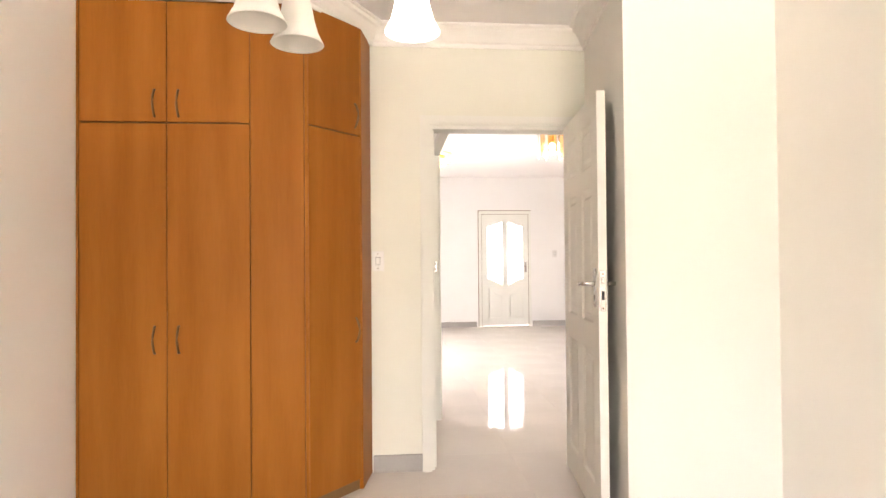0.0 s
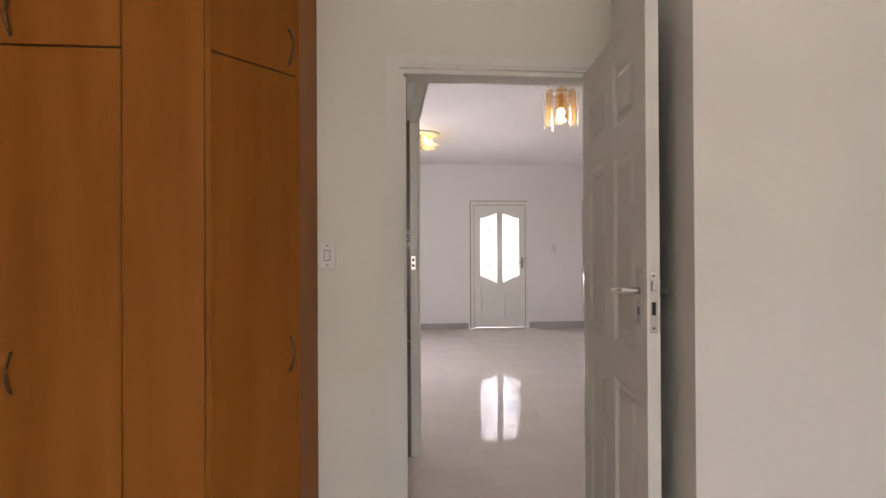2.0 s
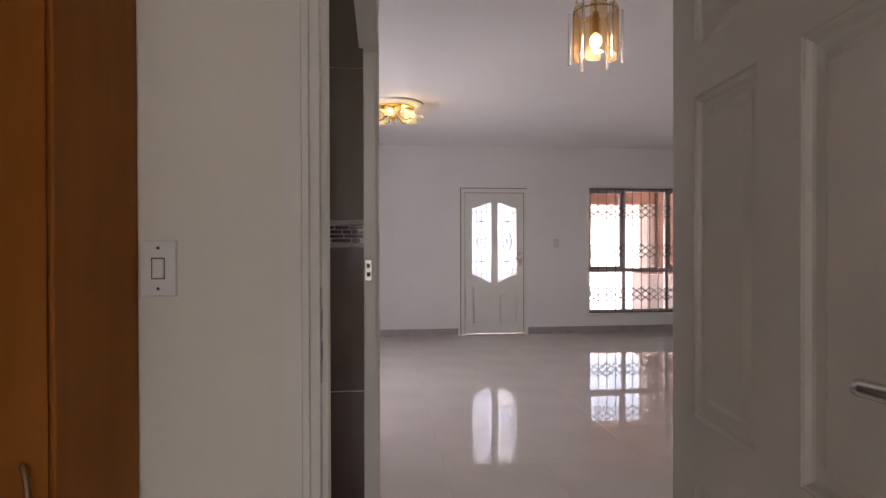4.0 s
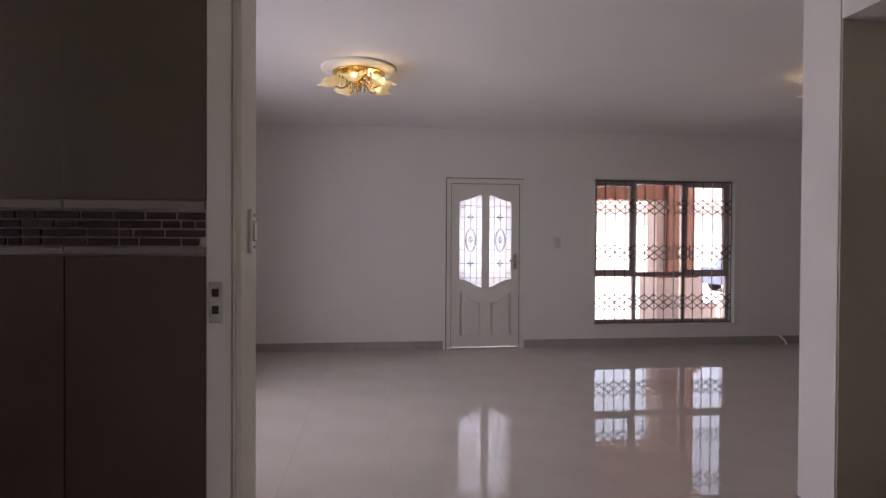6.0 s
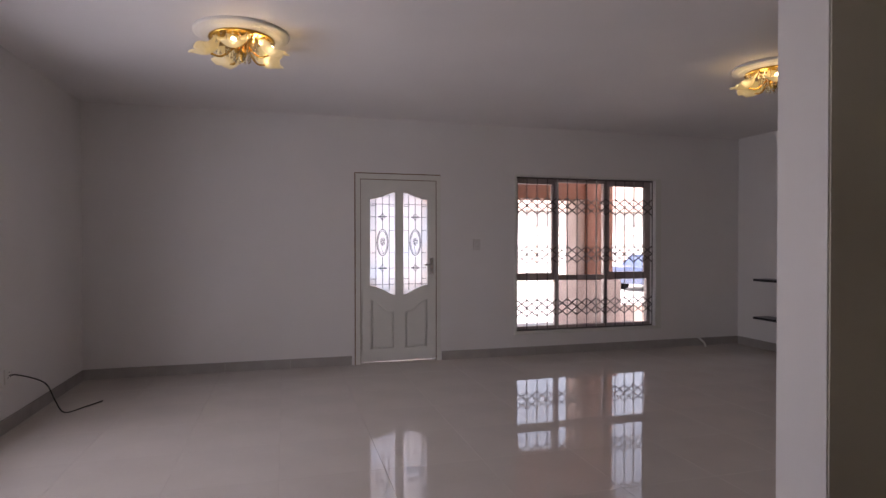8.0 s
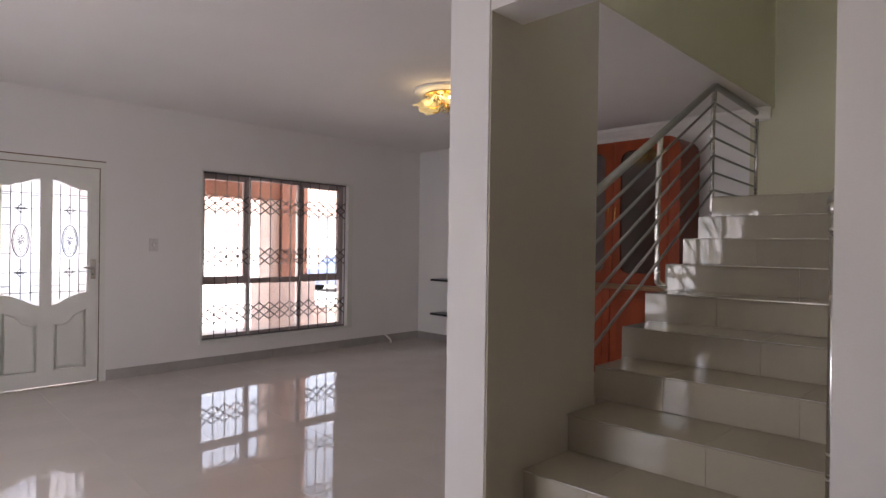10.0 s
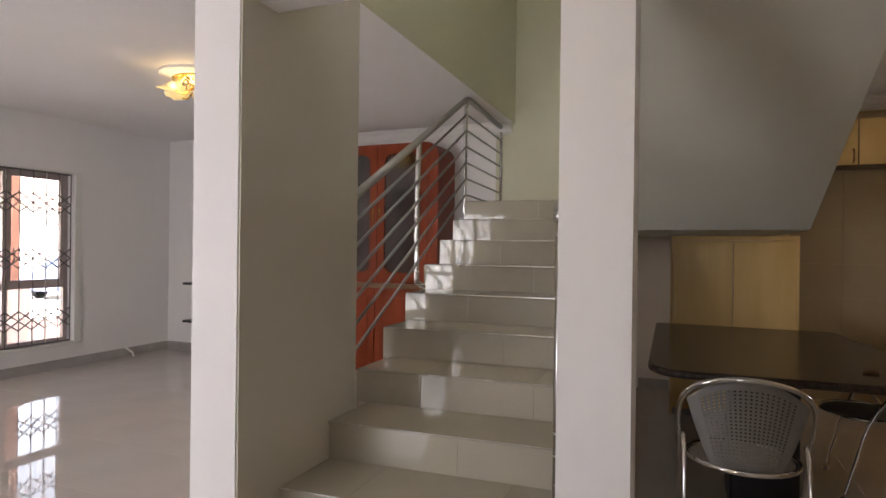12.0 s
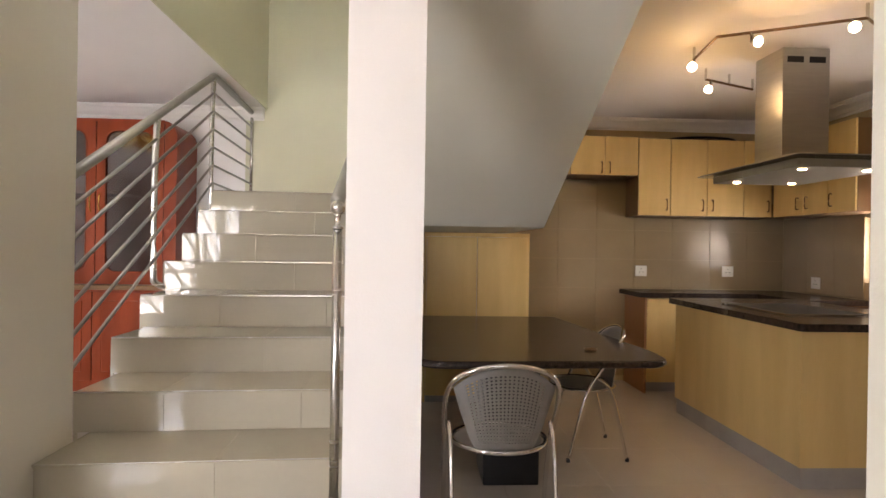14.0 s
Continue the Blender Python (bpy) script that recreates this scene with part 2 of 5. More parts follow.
def milky_glass(name):
    """Obscure glass: part see-through, part scattering, in faint blue and peach tints."""
    m = bpy.data.materials.new(name)
    m.use_nodes = True
    nt = m.node_tree
    nt.nodes.remove(nt.nodes["Principled BSDF"])
    tr, tl, gl, mx, fr, m2 = (nt.nodes.new(k) for k in ("ShaderNodeBsdfTransparent", "ShaderNodeBsdfTranslucent", "ShaderNodeBsdfGlossy", "ShaderNodeMixShader", "ShaderNodeFresnel", "ShaderNodeMixShader"))
    tc, no, ra = (nt.nodes.new(k) for k in ("ShaderNodeTexCoord", "ShaderNodeTexNoise", "ShaderNodeValToRGB"))
    no.inputs["Scale"].default_value = 2.6
    no.inputs["Detail"].default_value = 2.0
    ra.color_ramp.elements[0].position, ra.color_ramp.elements[0].color = 0.35, (0.38, 0.425, 0.48, 1)
    ra.color_ramp.elements[1].position, ra.color_ramp.elements[1].color = 0.66, (0.50, 0.455, 0.41, 1)
    nt.links.new(tc.outputs["Object"], no.inputs["Vector"])
    nt.links.new(no.outputs["Fac"], ra.inputs[0])
    nt.links.new(ra.outputs[0], tr.inputs[0])
    tl.inputs[0].default_value = (0.63, 0.64, 0.65, 1)
    gl.inputs["Roughness"].default_value = 0.08
    fr.inputs[0].default_value = 1.45
    mx.inputs[0].default_value = 0.45
    nt.links.new(tr.outputs[0], mx.inputs[1])
    nt.links.new(tl.outputs[0], mx.inputs[2])
    nt.links.new(fr.outputs[0], m2.inputs[0])
    nt.links.new(mx.outputs[0], m2.inputs[1])
    nt.links.new(gl.outputs[0], m2.inputs[2])
    nt.links.new(m2.outputs[0], nt.nodes["Material Output"].inputs[0])
    return m


LEADGLASS = milky_glass("milky door glass")

# ---- building helpers ----


def mesh_of(bm, mat, smooth=False):
    me = bpy.data.meshes.new("mesh")
    bmesh.ops.recalc_face_normals(bm, faces=bm.faces)
    bm.to_mesh(me)
    bm.free()
    me.materials.append(mat)
    if smooth:
        me.shade_smooth()
    return me


def part(name, bm, mat, parent, label="", smooth=False, at=None):
    ob = new(name, bm if isinstance(bm, bpy.types.Mesh) else mesh_of(bm, mat, smooth))
    ob.data.name = name
    if at is not None:
        ob.matrix_basis = at
    ob.parent = parent
    return tagged(ob, label)


def thing(name, label, category, at=None, group="", kind=""):
    ob = new(name)
    ob.empty_display_size = 0.1
    if at is not None:
        ob.matrix_basis = at
    return tagged(ob, label, category, group, kind)


def structure(name, bm, mat, label="", category="wall", smooth=False):
    ob = new(name, mesh_of(bm, mat, smooth))
    return tagged(ob, label, category, "", "structure")


def add_box(bm, x0, x1, y0, y1, z0, z1, bevel=0.0):
    r = bmesh.ops.create_cube(bm, size=1)
    vs = r["verts"]
    bmesh.ops.transform(bm, matrix=Matrix.LocRotScale(((x0 + x1) / 2, (y0 + y1) / 2, (z0 + z1) / 2), None, (abs(x1 - x0), abs(y1 - y0), abs(z1 - z0))), verts=vs)
    if bevel:
        es = list({e for v in vs for e in v.link_edges})
        bmesh.ops.bevel(bm, geom=es, offset=bevel, segments=2, profile=0.5, affect="EDGES")
    return bm


def box(x0, x1, y0, y1, z0, z1, bevel=0.0):
    return add_box(bmesh.new(), x0, x1, y0, y1, z0, z1, bevel)


def add_tube(bm, pts, r, n=10, closed=False, flat=1.0):
    pts = [Vector(p) for p in pts]
    rings = []
    up = Vector((0, 0, 1))
    for i, p in enumerate(pts):
        a = pts[i - 1] if (i or closed) else p
        b = pts[(i + 1) % len(pts)] if (i < len(pts) - 1 or closed) else p
        d = (b - a).normalized()
        s = d.cross(up)
        if s.length < 1e-3:
            s = d.cross(Vector((0, 1, 0)))
        s.normalize()
        u = s.cross(d).normalized()
        rings.append([bm.verts.new(p + r * (math.cos(2 * math.pi * k / n) * s + flat * math.sin(2 * math.pi * k / n) * u)) for k in range(n)])
    m = len(rings)
    for i in range(m if closed else m - 1):
        a, b = rings[i], rings[(i + 1) % m]
        for k in range(n):
            bm.faces.new((a[k], a[(k + 1) % n], b[(k + 1) % n], b[k]))
    if not closed:
        bm.faces.new(rings[0])
        bm.faces.new(rings[-1])
    return bm


def tube(pts, r, n=10, closed=False, flat=1.0):
    return add_tube(bmesh.new(), pts, r, n, closed, flat)


def curve_points(pts, per=6):
    """A smooth line through points."""
    pts = [Vector(p) for p in pts]
    out = []
    for i in range(len(pts) - 1):
        p0, p1, p2, p3 = pts[max(i - 1, 0)], pts[i], pts[i + 1], pts[min(i + 2, len(pts) - 1)]
        for k in range(per):
            t = k / per
            out.append(0.5 * ((2 * p1) + (p2 - p0) * t + (2 * p0 - 5 * p1 + 4 * p2 - p3) * t * t + (3 * p1 - p0 - 3 * p2 + p3) * t ** 3))
    return out + [pts[-1]]


def lathe(profile, n=28, centre=(0, 0, 0)):
    bm = bmesh.new()
    c = Vector(centre)
    rings = [[bm.verts.new(c + Vector((max(r, 1e-4) * math.cos(2 * math.pi * k / n), max(r, 1e-4) * math.sin(2 * math.pi * k / n), z))) for k in range(n)] for r, z in profile]
    for a, b in zip(rings, rings[1:]):
        for k in range(n):
            bm.faces.new((a[k], a[(k + 1) % n], b[(k + 1) % n], b[k]))
    bmesh.ops.remove_doubles(bm, verts=bm.verts, dist=2e-4)
    return bm


def add_plate(bm, outer, holes, d0, d1, axis="y"):
    """A flat plate with holes: outlines in (u, z), between depths d0 and d1 along the axis."""
    def place(u, z, d):
        return Vector((u, d, z)) if axis == "y" else (Vector((d, u, z)) if axis == "x" else Vector((u, z, d)))
    tmp = bmesh.new()
    edges = []
    for loop in (outer, *holes):
        vs = [tmp.verts.new(place(u, z, d0)) for u, z in loop]
        edges += [tmp.edges.new((vs[i], vs[(i + 1) % len(vs)])) for i in range(len(vs))]
    r = bmesh.ops.triangle_fill(tmp, use_beauty=True, use_dissolve=False, edges=edges)
    fs = [f for f in r["geom"] if isinstance(f, bmesh.types.BMFace)]
    ex = bmesh.ops.extrude_face_region(tmp, geom=fs)
    off = place(0, 0, d1) - place(0, 0, d0)
    bmesh.ops.translate(tmp, vec=off, verts=[g for g in ex["geom"] if isinstance(g, bmesh.types.BMVert)])
    me = bpy.data.meshes.new("tmp")
    bmesh.ops.recalc_face_normals(tmp, faces=tmp.faces)
    tmp.to_mesh(me)
    tmp.free()
    bm.from_mesh(me)
    bpy.data.meshes.remove(me)
    return bm


def plate(outer, holes, d0, d1, axis="y"):
    return add_plate(bmesh.new(), outer, holes, d0, d1, axis)


def rect(u0, u1, z0, z1):
    return [(u0, z0), (u1, z0), (u1, z1), (u0, z1)]


def rounded(u0, u1, z0, z1, r, n=5):
    out = []
    for cx, cz, a0 in ((u1 - r, z0 + r, -90), (u1 - r, z1 - r, 0), (u0 + r, z1 - r, 90), (u0 + r, z0 + r, 180)):
        for k in range(n + 1):
            a = radians(a0 + 90 * k / n)
            out.append((cx + r * math.cos(a), cz + r * math.sin(a)))
    return out


def wall_along(name, axis, lo, hi, d0, d1, z0, z1, openings, mat, label):
    """A wall with thickness d0..d1 that runs along x or y, with rectangular openings (u0, u1, z0, z1)."""
    bm = bmesh.new()
    us = sorted({lo, hi, *[o[0] for o in openings], *[o[1] for o in openings]})
    zs = sorted({z0, z1, *[o[2] for o in openings], *[o[3] for o in openings]})
    zs = [z for z in zs if z0 <= z <= z1]
    for a, b in zip(us, us[1:]):
        run = None
        for c, d in zip(zs, zs[1:]):
            mid = ((a + b) / 2, (c + d) / 2)
            solid = not any(o[0] < mid[0] < o[1] and o[2] < mid[1] < o[3] for o in openings)
            if solid:
                run = (run[0], d) if run else (c, d)
            if run and (not solid or d == zs[-1]):
                e = run[1]
                add_box(bm, a, b, d0, d1, run[0], e) if axis == "x" else add_box(bm, d0, d1, a, b, run[0], e)
                run = None
    return structure(name, bm, mat, label)


def prism(points, z0, z1):
    return plate(points, [], z0, z1, "z")


def moulding(p0, p1, out, profile):
    """A straight moulding from p0 to p1; profile points (away from the wall, up)."""
    p0, p1, o = Vector(p0), Vector(p1), Vector(out)
    bm = bmesh.new()
    a = [bm.verts.new(p0 + o * d + Vector((0, 0, z))) for d, z in profile]
    b = [bm.verts.new(p1 + o * d + Vector((0, 0, z))) for d, z in profile]
    k = len(profile)
    for i in range(k):
        bm.faces.new((a[i], a[(i + 1) % k], b[(i + 1) % k], b[i]))
    bm.faces.new(a)
    bm.faces.new(b)
    return bm


COVE = [(0, 0), (0, -0.115), (0.012, -0.115), (0.016, -0.095), (0.03, -0.088), (0.045, -0.06), (0.07, -0.035), (0.085, -0.028), (0.09, -0.012), (0.105, -0.01), (0.105, 0)]


def cornice(p0, p1, out):
    return structure("cornice", moulding(p0, p1, out, COVE), CORNICE, "white stepped plaster cornice below the ceiling", "cornice")


def skirting(p0, p1, out, h=0.10):
    """A row of skirting tiles on a wall's foot."""
    p0, p1, o = Vector(p0), Vector(p1), Vector(out)
    length = (p1 - p0).length
    base = structure("skirting", moulding(p0, p1, out, [(0, 0), (0.006, 0), (0.006, h - 0.003), (0, h - 0.003)]), GROUT, "grey tiled skirting along the wall", "skirting")
    n = max(1, round(length / 0.6))
    d = (p1 - p0) / n
    for i in range(n):
        a = p0 + d * i + d.normalized() * 0.0015
        b = p0 + d * (i + 1) - d.normalized() * 0.0015
        part("skirting_tile", moulding(a, b, out, [(0.004, 0.0), (0.013, 0.0), (0.013, h - 0.003), (0.010, h), (0.004, h)]), SKIRT, base)
    return base

# ---- large structure ----
H = 2.70
BH = 2.64
EX = 7.13
ground = structure("ground", box(-60, 70, -40, 120, -0.75, -0.52), PAVING, "pale concrete paving outside the house", "ground")
floor = structure("floor", box(-1.34, EX, -2.6, 9.95, -0.52, -0.006), GROUT, "cream polished porcelain tiled floor", "floor")

# bedroom
wall_along("wall_bedroom_west", "y", -2.72, 3.275, -1.46, -1.34, 0, BH, [], CREAM, "plain cream white bedroom wall")
# Window opening here is presumed, never in view.
wall_along("wall_bedroom_south", "x", -1.34, 1.92, -2.72, -2.6, 0, BH, [(-0.6, 1.4, 0.9, 2.1)], CREAM, "white bedroom wall with an added window")
wall_along("wall_bedroom_east", "y", -2.72, 2.19, 1.92, 2.04, 0, BH, [], CREAM, "plain cream white bedroom wall")
structure("wall_recess", prism([(1.205, 2.19), (2.05, 2.19), (2.05, 3.155), (1.36, 3.155)], 0, BH), CREAM, "cream wall block behind the open bedroom door")
wall_along("wall_bedroom_door", "x", -1.34, 2.10, 3.155, 3.275, 0, H, [(0.385, 1.335, -0.1, 2.07)], OLIVE, "cream bedroom wall with the doorway")
structure("ceiling_bedroom", box(-1.46, 2.05, -2.72, 3.155, BH, BH + 0.1), CEIL, "plain white bedroom ceiling", "ceiling")
cornice((-0.35, 3.155, BH), (1.36, 3.155, BH), (0, -1, 0))
cornice((1.36, 3.155, BH), (1.205, 2.19, BH), (-0.987, 0.159, 0))
cornice((1.205, 2.19, BH), (1.92, 2.19, BH), (0, -1, 0))
cornice((-1.34, 2.60, BH), (-0.22, 2.60, BH), (0, -1, 0))
cornice((-0.26, 2.585, BH), (0.06, 3.155, BH), (0.87, -0.49, 0))
cornice((-1.34, -2.6, BH), (-1.34, 2.6, BH), (1, 0, 0))
cornice((1.92, 2.19, BH), (1.92, -2.6, BH), (-1, 0, 0))
skirting((0.055, 3.155, 0), (0.375, 3.155, 0), (0, -1, 0))
skirting((1.205, 2.19, 0), (1.92, 2.19, 0), (0, -1, 0))
structure("ceiling_void_bedroom", box(-1.46, 2.10, -2.72, 3.2, BH + 0.1, H + 0.2), CEIL, "flat slab over the bedroom", "ceiling")

# bathroom
wall_along("wall_hall_west", "y", 3.275, 4.20, 0.47, 0.536, 0, H, [(3.20, 4.20, -0.1, 2.07)], WHITE, "white hall wall with the bathroom doorway")
wall_along("wall_bathroom_north", "x", -0.94, 0.536, 4.20, 4.415, 0, H, [], WHITE, "white wall between bathroom and living room")
# Opening is an unseen addition that lets the bath lamp in.
wall_along("wall_bathroom_west", "y", 3.275, 4.20, -1.06, -0.94, 0, H, [(3.48, 3.98, 1.5, 2.1)], BATHTOP, "taupe bathroom wall")
structure("wall_bathroom_jamb", box(0.28, 0.405, 3.281, 3.40, 0, 2.07), WHITE, "white wall return beside the bathroom doorway")
structure("wall_bathroom_tiling", box(-0.94, 0.487, 4.192, 4.1985, 0, H), GROUT, "grouted tiling bed on the bathroom wall")

# living room
wall_along("wall_front", "x", -1.06, 6.86, 9.95, 10.17, -0.12, H, [(1.715, 2.625, -0.13, 2.06), (3.58, 5.47, 0.277, 2.115)], WHITE, "white living room wall with door and window")
wall_along("wall_living_west", "y", 4.2, 9.95, -1.16, -0.94, -0.12, H, [(6.11, 8.00, 0.277, 2.115)], WHITE, "white living room wall with a barred window")
wall_along("wall_living_east", "y", 7.62, 9.95, 6.74, 6.96, 0, H, [], WHITE, "plain white living room wall")
structure("wall_living_return", box(6.96, EX + 0.2, 7.62, 7.74, 0, H), WHITE, "short white return wall")
wall_along("wall_east", "y", -0.15, 7.62, EX, EX + 0.2, -0.12, H, [], WHITE, "plain white dining room wall")
structure("ceiling_living", plate([(-1.06, 3.275), (-1.06, 10.17), (EX + 0.2, 10.17), (EX + 0.2, -0.15), (2.05, -0.15), (2.05, 3.275)], [[(2.86, 3.08), (EX + 0.001, 3.08), (EX + 0.001, 5.42), (2.86, 5.42)]], H, H + 0.2, "z"), CEIL, "plain white ceiling of living room and kitchen", "ceiling")
for a, b, o in (((EX, 7.62, H), (EX, 5.44, H), (-1, 0, 0)), ((EX, 3.0, H), (EX, 0.05, H), (-1, 0, 0)), ((2.1, 0.05, H), (EX, 0.05, H), (0, 1, 0))):
    cornice(a, b, o)
skirting((-0.94, 9.95, 0), (1.655, 9.95, 0), (0, -1, 0))
skirting((2.67, 9.95, 0), (6.74, 9.95, 0), (0, -1, 0))
skirting((-0.94, 4.415, 0), (-0.94, 9.95, 0), (1, 0, 0))
skirting((6.74, 9.95, 0), (6.74, 7.62, 0), (-1, 0, 0))
skirting((2.85, 5.31, 0), (2.85, 5.53, 0), (-1, 0, 0))
skirting((EX, 3.85, 0), (EX, 4.13, 0), (-1, 0, 0))

# stairwell
structure("wall_stair_north", box(2.85, 3.70, 5.31, 5.53, 0, H), WHITE, "free-standing cream wall beside the stairs")
# Thin sheet over the white wall carries the stair side's painted shade.
structure("wall_stair_north_lining", box(2.856, 3.70, 5.302, 5.31, 0.0, H - 0.002), SHADED_CREAM, "stair side of the wall, coloured as shaded")
structure("pillar", box(2.855, 3.075, 3.905, 4.115, 0, H), WHITE, "square white pillar between stairs and kitchen", "pillar")
structure("beam", box(2.85, 3.06, 4.115, 5.302, 2.30, H), WHITE, "white beam over the foot of the stairs", "beam")
structure("wall_upper_north", box(2.86, EX - 0.007, 5.408, 5.419, H - 0.003, 5.2), GREEN, "pale green upper stairwell wall")
structure("wall_upper_east", box(EX - 0.006, EX, 3.08, 5.62, 1.6, 5.2), GREEN, "pale green stairwell wall behind the landing")
structure("wall_upper_east_core", box(EX, EX + 0.2, 2.9, 5.7, H + 0.2, 5.2), GREEN, "pale green upper stairwell wall")
structure("wall_upper_south", box(2.0, EX, 2.96, 3.08, H + 0.2, 5.2), GREEN, "pale green upper stairwell wall")
# Opening is made up to pass the added upstairs light.
wall_along("wall_upper_west", "y", 2.96, 5.54, 1.90, 2.0, H + 0.2, 5.2, [(4.0, 5.2, 3.6, 4.95)], GREEN, "pale green upper stairwell wall with an added window")
structure("wall_upper_north_core", box(2.86, EX, 5.42, 5.54, H + 0.2, 5.2), GREEN, "pale green upper stairwell wall")
structure("wall_upper_side", box(2.0, 2.86, 5.42, 5.54, H + 0.2, 5.2), GREEN, "pale green upper landing wall")
structure("ceiling_upper", box(1.8, EX + 0.2, 2.9, 5.7, 5.2, 5.3), CEIL, "plain white ceiling over the stairwell", "ceiling")

# kitchen
wall_along("wall_kitchen_south", "x", 2.05, EX + 0.2, -0.15, 0.05, -0.12, H, [(4.9, 6.05, 1.10, 1.66)], BEIGE, "beige kitchen wall with a window")
structure("wall_kitchen_west", box(2.05, 2.10, 0.05, 3.155, 0, H), WHITE, "plain white kitchen wall")
structure("wall_kitchen_east_face", box(EX - 0.006, EX, 0.05, 2.98, 0, H), BEIGE, "beige kitchen wall behind the cupboards")

# ---- doors and windows ----


def architrave(axis, lo, hi, top, d, out, parent, w=0.055, t=0.022):
    for name, o in (("architrave", rect(lo - w, lo, 0, top + w)), ("architrave", rect(hi, hi + w, 0, top + w)), ("architrave", rect(lo, hi, top, top + w))):
        bm = plate(o, [], d, d + out * t, "y" if axis == "x" else "x")
        u0, u1 = o[0][0], o[1][0]
        z0, z1 = o[0][1], o[2][1]
        i = 0.014
        add_plate(bm, rect(u0 + i, u1 - i, z0 + (i if z0 else 0), z1 - i), [], d + out * t, d + out * (t + 0.008), "y" if axis == "x" else "x")
        part(name, bm, GLOSS, parent)


def jamb_lining(axis, lo, hi, top, d0, d1, parent, t=0.035):
    for o in (rect(lo, lo + t, 0, top), rect(hi - t, hi, 0, top), rect(lo + t, hi - t, top - t, top)):
        part("jamb", plate(o, [], d0 - 0.004, d1 + 0.004, "y" if axis == "x" else "x"), GLOSS, parent)


frame_bed = thing("door_1_frame", "white painted wooden bedroom door frame", "door frame", kind="structure")
for o, y0, y1 in ((rect(0.385, 0.42, 0, 2.07), 3.151, 3.279), (rect(1.268, 1.335, 0, 2.07), 3.151, 3.20), (rect(1.322, 1.335, 0, 2.07), 3.20, 3.279), (rect(0.42, 1.268, 2.035, 2.07), 3.151, 3.279)):
    part("jamb", plate(o, [], y0, y1, "y"), GLOSS, frame_bed)
architrave("x", 0.40, 1.285, 2.055, 3.151, -1, frame_bed)
part("door_stop", plate(rect(0.42, 0.432, 0, 2.035), [], 3.20, 3.275, "y"), GLOSS, frame_bed)
strike = part("strike_plate", box(0.42, 0.4225, 3.165, 3.19, 0.99, 1.2, 0.001), STEEL, frame_bed, "steel strike plate")
for z in (1.06, 1.13):
    part("slot", box(0.4222, 0.4232, 3.171, 3.184, z - 0.02, z + 0.02), BLACK, strike)

frame_bath = thing("door_2_frame", "white painted wooden bathroom door frame", "door frame", kind="structure")
jamb_lining("y", 3.29, 4.199, 2.07, 0.492, 0.530, frame_bath, t=0.014)
architrave("y", 3.31, 4.19, 2.055, 0.5365, 1, frame_bath, w=0.042, t=0.004)
for near_part in [p for p in frame_bath.children if max(v.co.y for v in p.data.vertices) < 3.4]:
    bpy.data.objects.remove(near_part)
plate_b = part("strike_plate", box(0.492, 0.517, 4.1825, 4.1852, 1.15, 1.232, 0.001), STEEL, frame_bath, "steel strike plate")
for z in (1.178, 1.212):
    part("slot", box(0.498, 0.511, 4.1815, 4.1828, z - 0.010, z + 0.006), BLACK, plate_b)


def lever_handle(parent, x_side, at):
    """A lever on a long back plate; local x is out of the door, local y along the lever."""
    bp = part("back_plate", box(0, 0.006, -0.022, 0.022, -0.11, 0.075, 0.003), STEEL, parent, "steel lock plate", at=at)
    part("lever", tube(curve_points([(0.004, 0, 0), (0.045, 0, 0), (0.055, 0.02, 0), (0.055, 0.092, -0.004)], 5), 0.0105, 10), STEEL, bp, "steel lever handle", smooth=True)
    part("keyhole", box(0.0058, 0.0075, -0.003, 0.003, -0.075, -0.052), BLACK, bp)
    return bp


